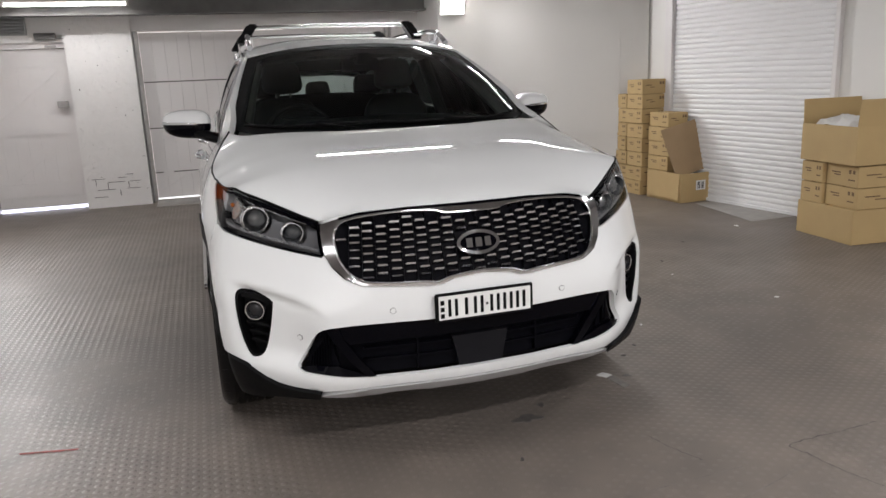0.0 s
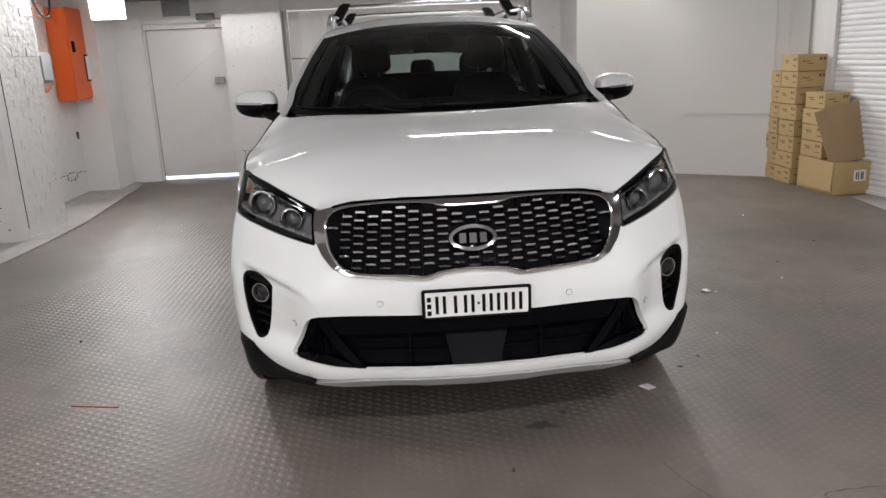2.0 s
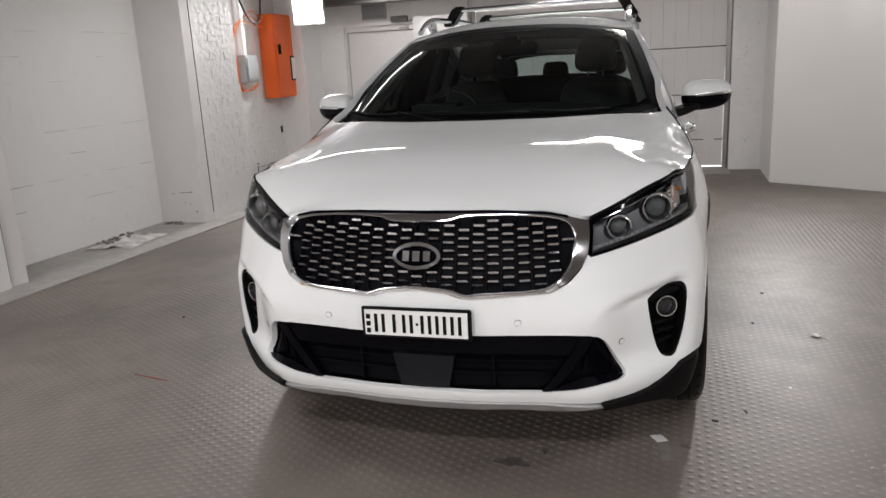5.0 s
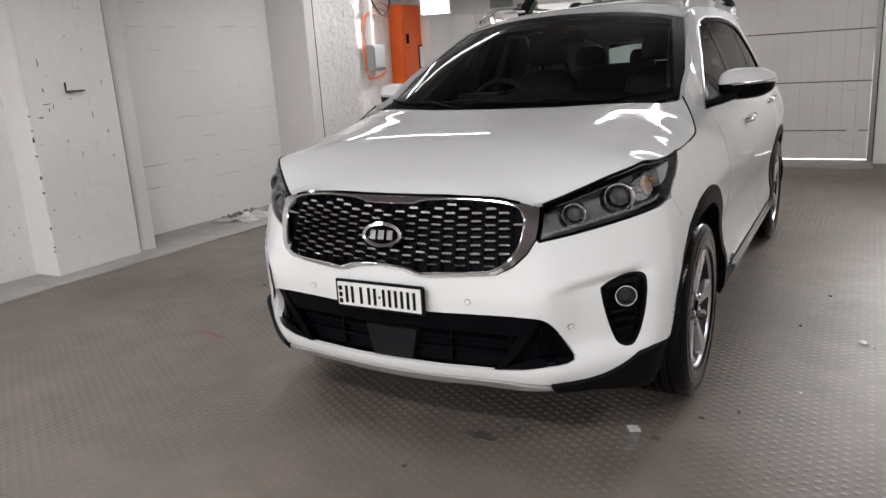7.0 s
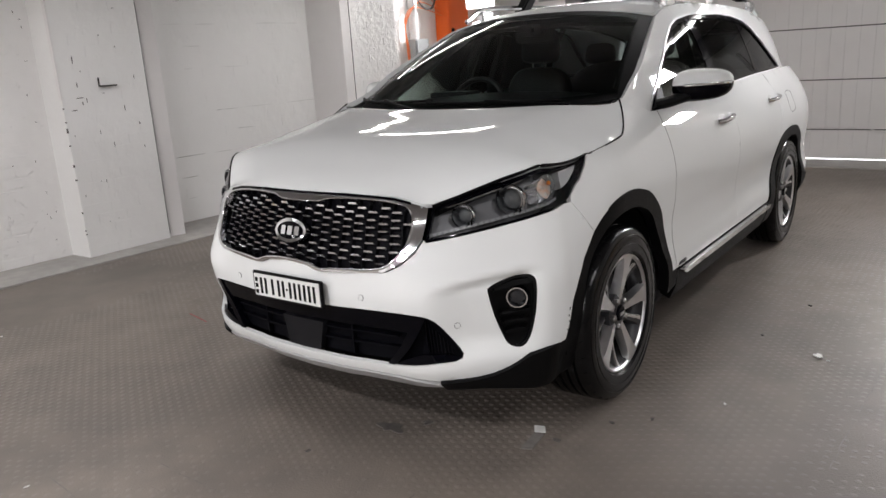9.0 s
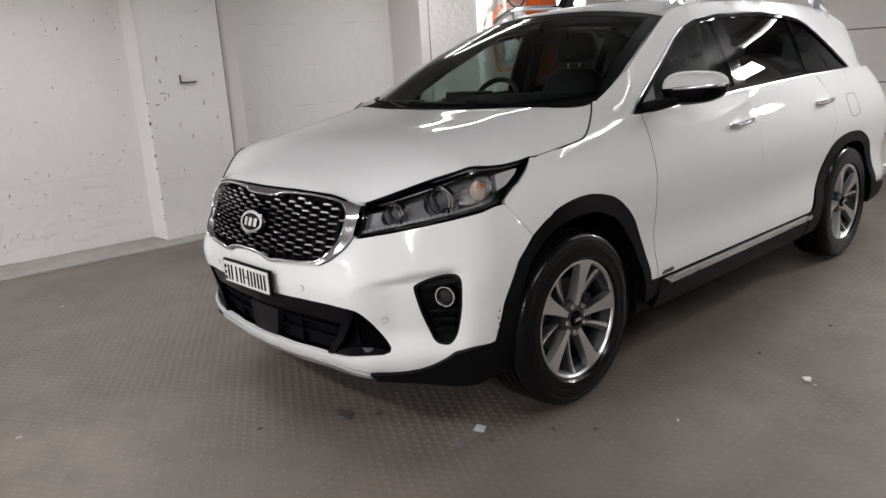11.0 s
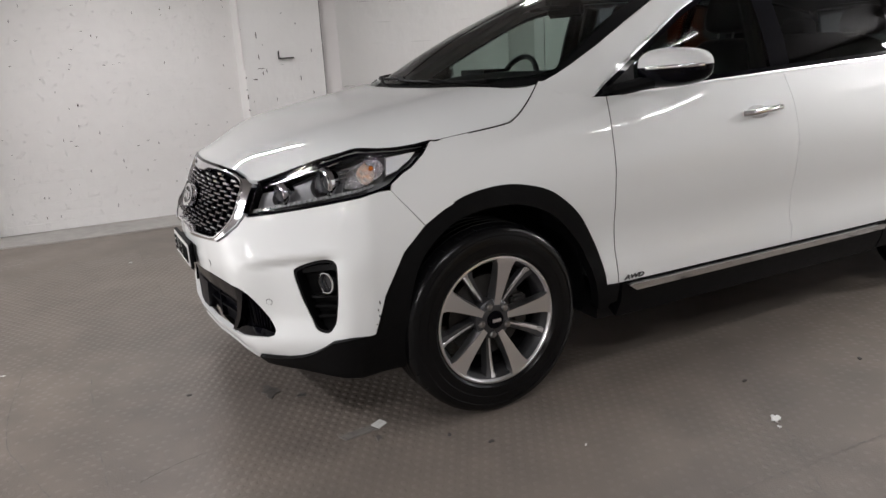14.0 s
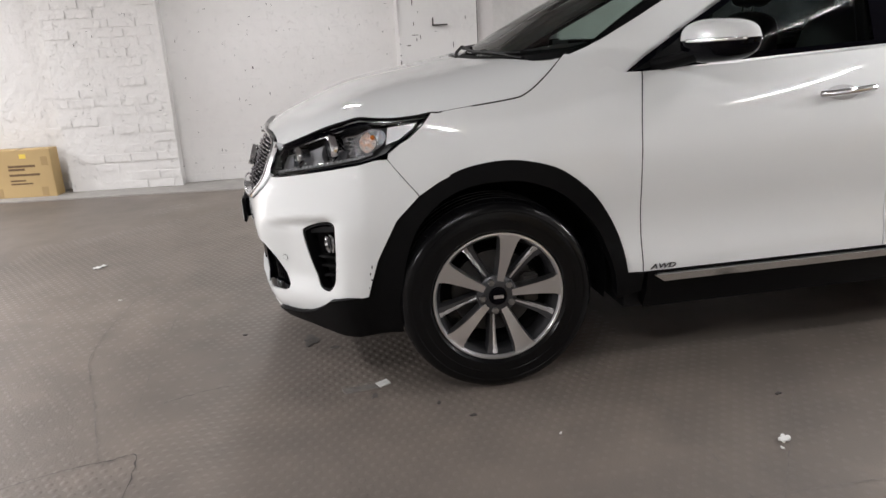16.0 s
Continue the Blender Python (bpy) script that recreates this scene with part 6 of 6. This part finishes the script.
# open vertical joints beside the posts, and a cracked course behind the second one
bm = bmesh.new()
jr = random.Random(4)
for x, y, z0, z1 in ((-3.6685, .9765, .05, 2.45), (-3.4855, 3.2995, .10, 2.45)):
    z = z0
    while z < z1:
        h = jr.uniform(.10, .24)
        w = jr.uniform(.0015, .0035)
        add_box(bm, (x - .02, y - w, z), (x + .0015, y + w, min(z + h, z1)))
        z += h + jr.uniform(0, .01)
tagged(part("open_joint", bm, CHIP), "dark open joints between the columns and the posts", "wall cracks", kind="stuff")
bm = bmesh.new()
for x, z, w, h in ((-3.70, .312, .13, .004), (-3.64, .315, .025, .009), (-3.60, .12, .018, .010), (-3.84, .30, .025, .006), (-3.72, .21, .008, .009), (-3.66, .20, .009, .006)):
    add_box(bm, (x - w / 2, 3.186, z - h / 2), (x + w / 2, 3.195, z + h / 2))
tagged(part("open_joint", bm, CHIP), "dark cracks low in the side of the post", "wall cracks", kind="stuff")
# chipped arris of the column
bm = bmesh.new()
for i in range(15):
    z, h = jr.uniform(.1, 2.3), jr.uniform(.005, .022)
    add_box(bm, (-3.684, .2445 + jr.uniform(0, .003), z), (-3.672, .2555, z + h))
tagged(part("arris_chips", bm, SCUFF), "dark chips along the column's front arris", "paint chips", kind="stuff")

# ---- bricks of the columns and walls ----
brick_mesh = None


def bricks(owner, a, b, seed, z1=2.45, size=(0.232, 0.076), joint=0.010, proud=0.008, soft=1.0, mat=None):
    """Painted bricks on a wall's face, in half bond, each slightly out of true."""
    global brick_mesh
    if brick_mesh is None:
        bm = bmesh.new()
        add_box(bm, (-.5, -.5, -.5), (.5, .5, .5))
        for v in bm.verts:
            if v.co.y < 0:
                v.co.x *= .972
                v.co.z *= .90
        brick_mesh = bpy.data.meshes.new("brick")
        bm.to_mesh(brick_mesh)
        bm.free()
        brick_mesh.materials.append(BRICK)
    r = random.Random(seed)
    va = Vector((b[0] - a[0], b[1] - a[1], 0))
    L, ang = va.length, math.atan2(va.y, va.x)
    e = va.normalized()
    course = 0
    z = .012
    while z + size[1] < z1:
        x = -(size[0] + joint) * (.5 if course % 2 else 0)
        while x < L:
            x0, x1 = max(x, 0), min(x + size[0], L)
            if x1 - x0 > .03:
                o = new("brick", brick_mesh)
                o.parent = owner
                if mat:
                    o.material_slots[0].link = "OBJECT"
                    o.material_slots[0].material = mat
                p = Vector((a[0], a[1], 0)) + e * ((x0 + x1) / 2)
                out = proud * r.uniform(-.35, 1.0) * soft
                m = Matrix.Translation((p.x, p.y, z + size[1] / 2)) @ Matrix.Rotation(ang, 4, "Z") @ pose(0, .02 - out, 0, r.uniform(-.6, .6), r.uniform(-.7, .7), r.uniform(-.5, .5))
                o.matrix_basis = m @ Matrix.Diagonal((x1 - x0, .04, size[1] * r.uniform(.96, 1.03), 1))
            x += size[0] + joint
        z += size[1] + joint
        course += 1


ob = bpy.data.objects
bricks(ob["column_1"], (-4.053, -2.906), (-3.915, -1.879), 1, soft=1.5)
bricks(ob["column_2"], (-3.675, 0.25), (-3.665, 0.972), 2, soft=.5, mat=BLOCK)
bricks(ob["column_3"], (-3.49, 3.302), (-3.46, 4.0), 3, soft=.7)
bricks(ob["wall_north_3"], (-2.28, 6.36), (-1.56, 6.36), 4, soft=.16)
bricks(ob["wall_west_2"], (-4.05, -2.0), (-3.945, 0.05), 5, soft=.95, z1=2.3, mat=WALL)
bricks(ob["wall_west_3"], (-4.1225, 1.14), (-4.0125, 3.18), 9, soft=.30, z1=2.3, size=(0.34, 0.10), mat=BLOCK)
bricks(ob["wall_west_4"], (-3.96, 3.95), (-3.96, 5.85), 6, soft=.4, z1=1.0)
bricks(ob["wall_west_1"], (-4.228, -4.3), (-4.221, -2.9), 8, soft=.6, z1=2.0)

# ---- studs of the floor covering ----
def studs():
    pitch = .0435
    gx, gy = np.meshgrid(np.arange(-3.35, 4.1, pitch * .866), np.arange(-2.6, 6.0, pitch))
    gy = gy + (np.arange(gx.shape[1]) % 2)[None, :] * pitch / 2
    x, y = gx.ravel(), gy.ravel()
    keep = (x > -3.42 + .03 * y) & (x < 3.95)
    keep &= ~((np.abs(x) < .75) & (y > .6) & (y < 3.6))
    x, y = x[keep], y[keep]
    wear = .5 + .25 * np.sin(1.7 * x + 1.1 * y + .6) + .25 * np.sin(2.3 * y - 1.3 * x + 1.9) + .12 * np.sin(7 * x + 5 * y)
    front = np.clip(1.25 - np.hypot((x - .9) / 2.0, (y + 1.9) / 1.3), 0, 1)
    front = np.maximum(front, np.clip(1.2 - np.hypot((x - 1.5) / 1.5, (y - .7) / 1.7), 0, 1))
    west = np.clip((-2.3 - .12 * (y - 1) - x) / .5, 0, 1)
    lane = np.clip((-.1 - x) / .9, 0, 1) * np.clip((1.6 - y) / 1.5, 0, 1)
    rise = np.maximum(1.3 * wear + .1 - .75 * front - .1 * lane, .10) - west
    keep = rise > np.random.default_rng(5).uniform(.0, .17, len(x))
    x, y, rise = x[keep], y[keep], rise[keep]
    h = .0020 * np.clip(rise, .10, 1)
    n, k = len(x), 8
    ang = np.arange(k) * 2 * np.pi / k
    v = np.zeros((n, 2 * k, 3))
    for ring, (rx, ry) in enumerate(((.0158, .0152), (.0105, .0100))):
        v[:, ring * k:(ring + 1) * k, 0] = x[:, None] + rx * np.cos(ang)
        v[:, ring * k:(ring + 1) * k, 1] = y[:, None] + ry * np.sin(ang)
        v[:, ring * k:(ring + 1) * k, 2] = h[:, None] if ring else -.0005
    base = np.arange(n)[:, None] * 2 * k
    quads = np.stack([np.stack([base[:, 0] + i, base[:, 0] + (i + 1) % k, base[:, 0] + k + (i + 1) % k, base[:, 0] + k + i], 1) for i in range(k)], 1).reshape(-1, 4)
    tops = base + np.arange(k, 2 * k)[None, :]
    me = bpy.data.meshes.new("floor_studs")
    nv, nq, nt = n * 2 * k, len(quads), n
    me.vertices.add(nv)
    me.vertices.foreach_set("co", v.reshape(-1))
    me.loops.add(nq * 4 + nt * k)
    me.loops.foreach_set("vertex_index", np.concatenate([quads.ravel(), tops.ravel()]).astype(np.int32))
    me.polygons.add(nq + nt)
    me.polygons.foreach_set("loop_start", np.concatenate([np.arange(nq) * 4, nq * 4 + np.arange(nt) * k]).astype(np.int32))
    me.update(calc_edges=True)
    me.materials.append(STUD)
    return tagged(new("floor_studs", me), "low round studs of the grey rubber floor", "floor studs", kind="stuff")


studs()
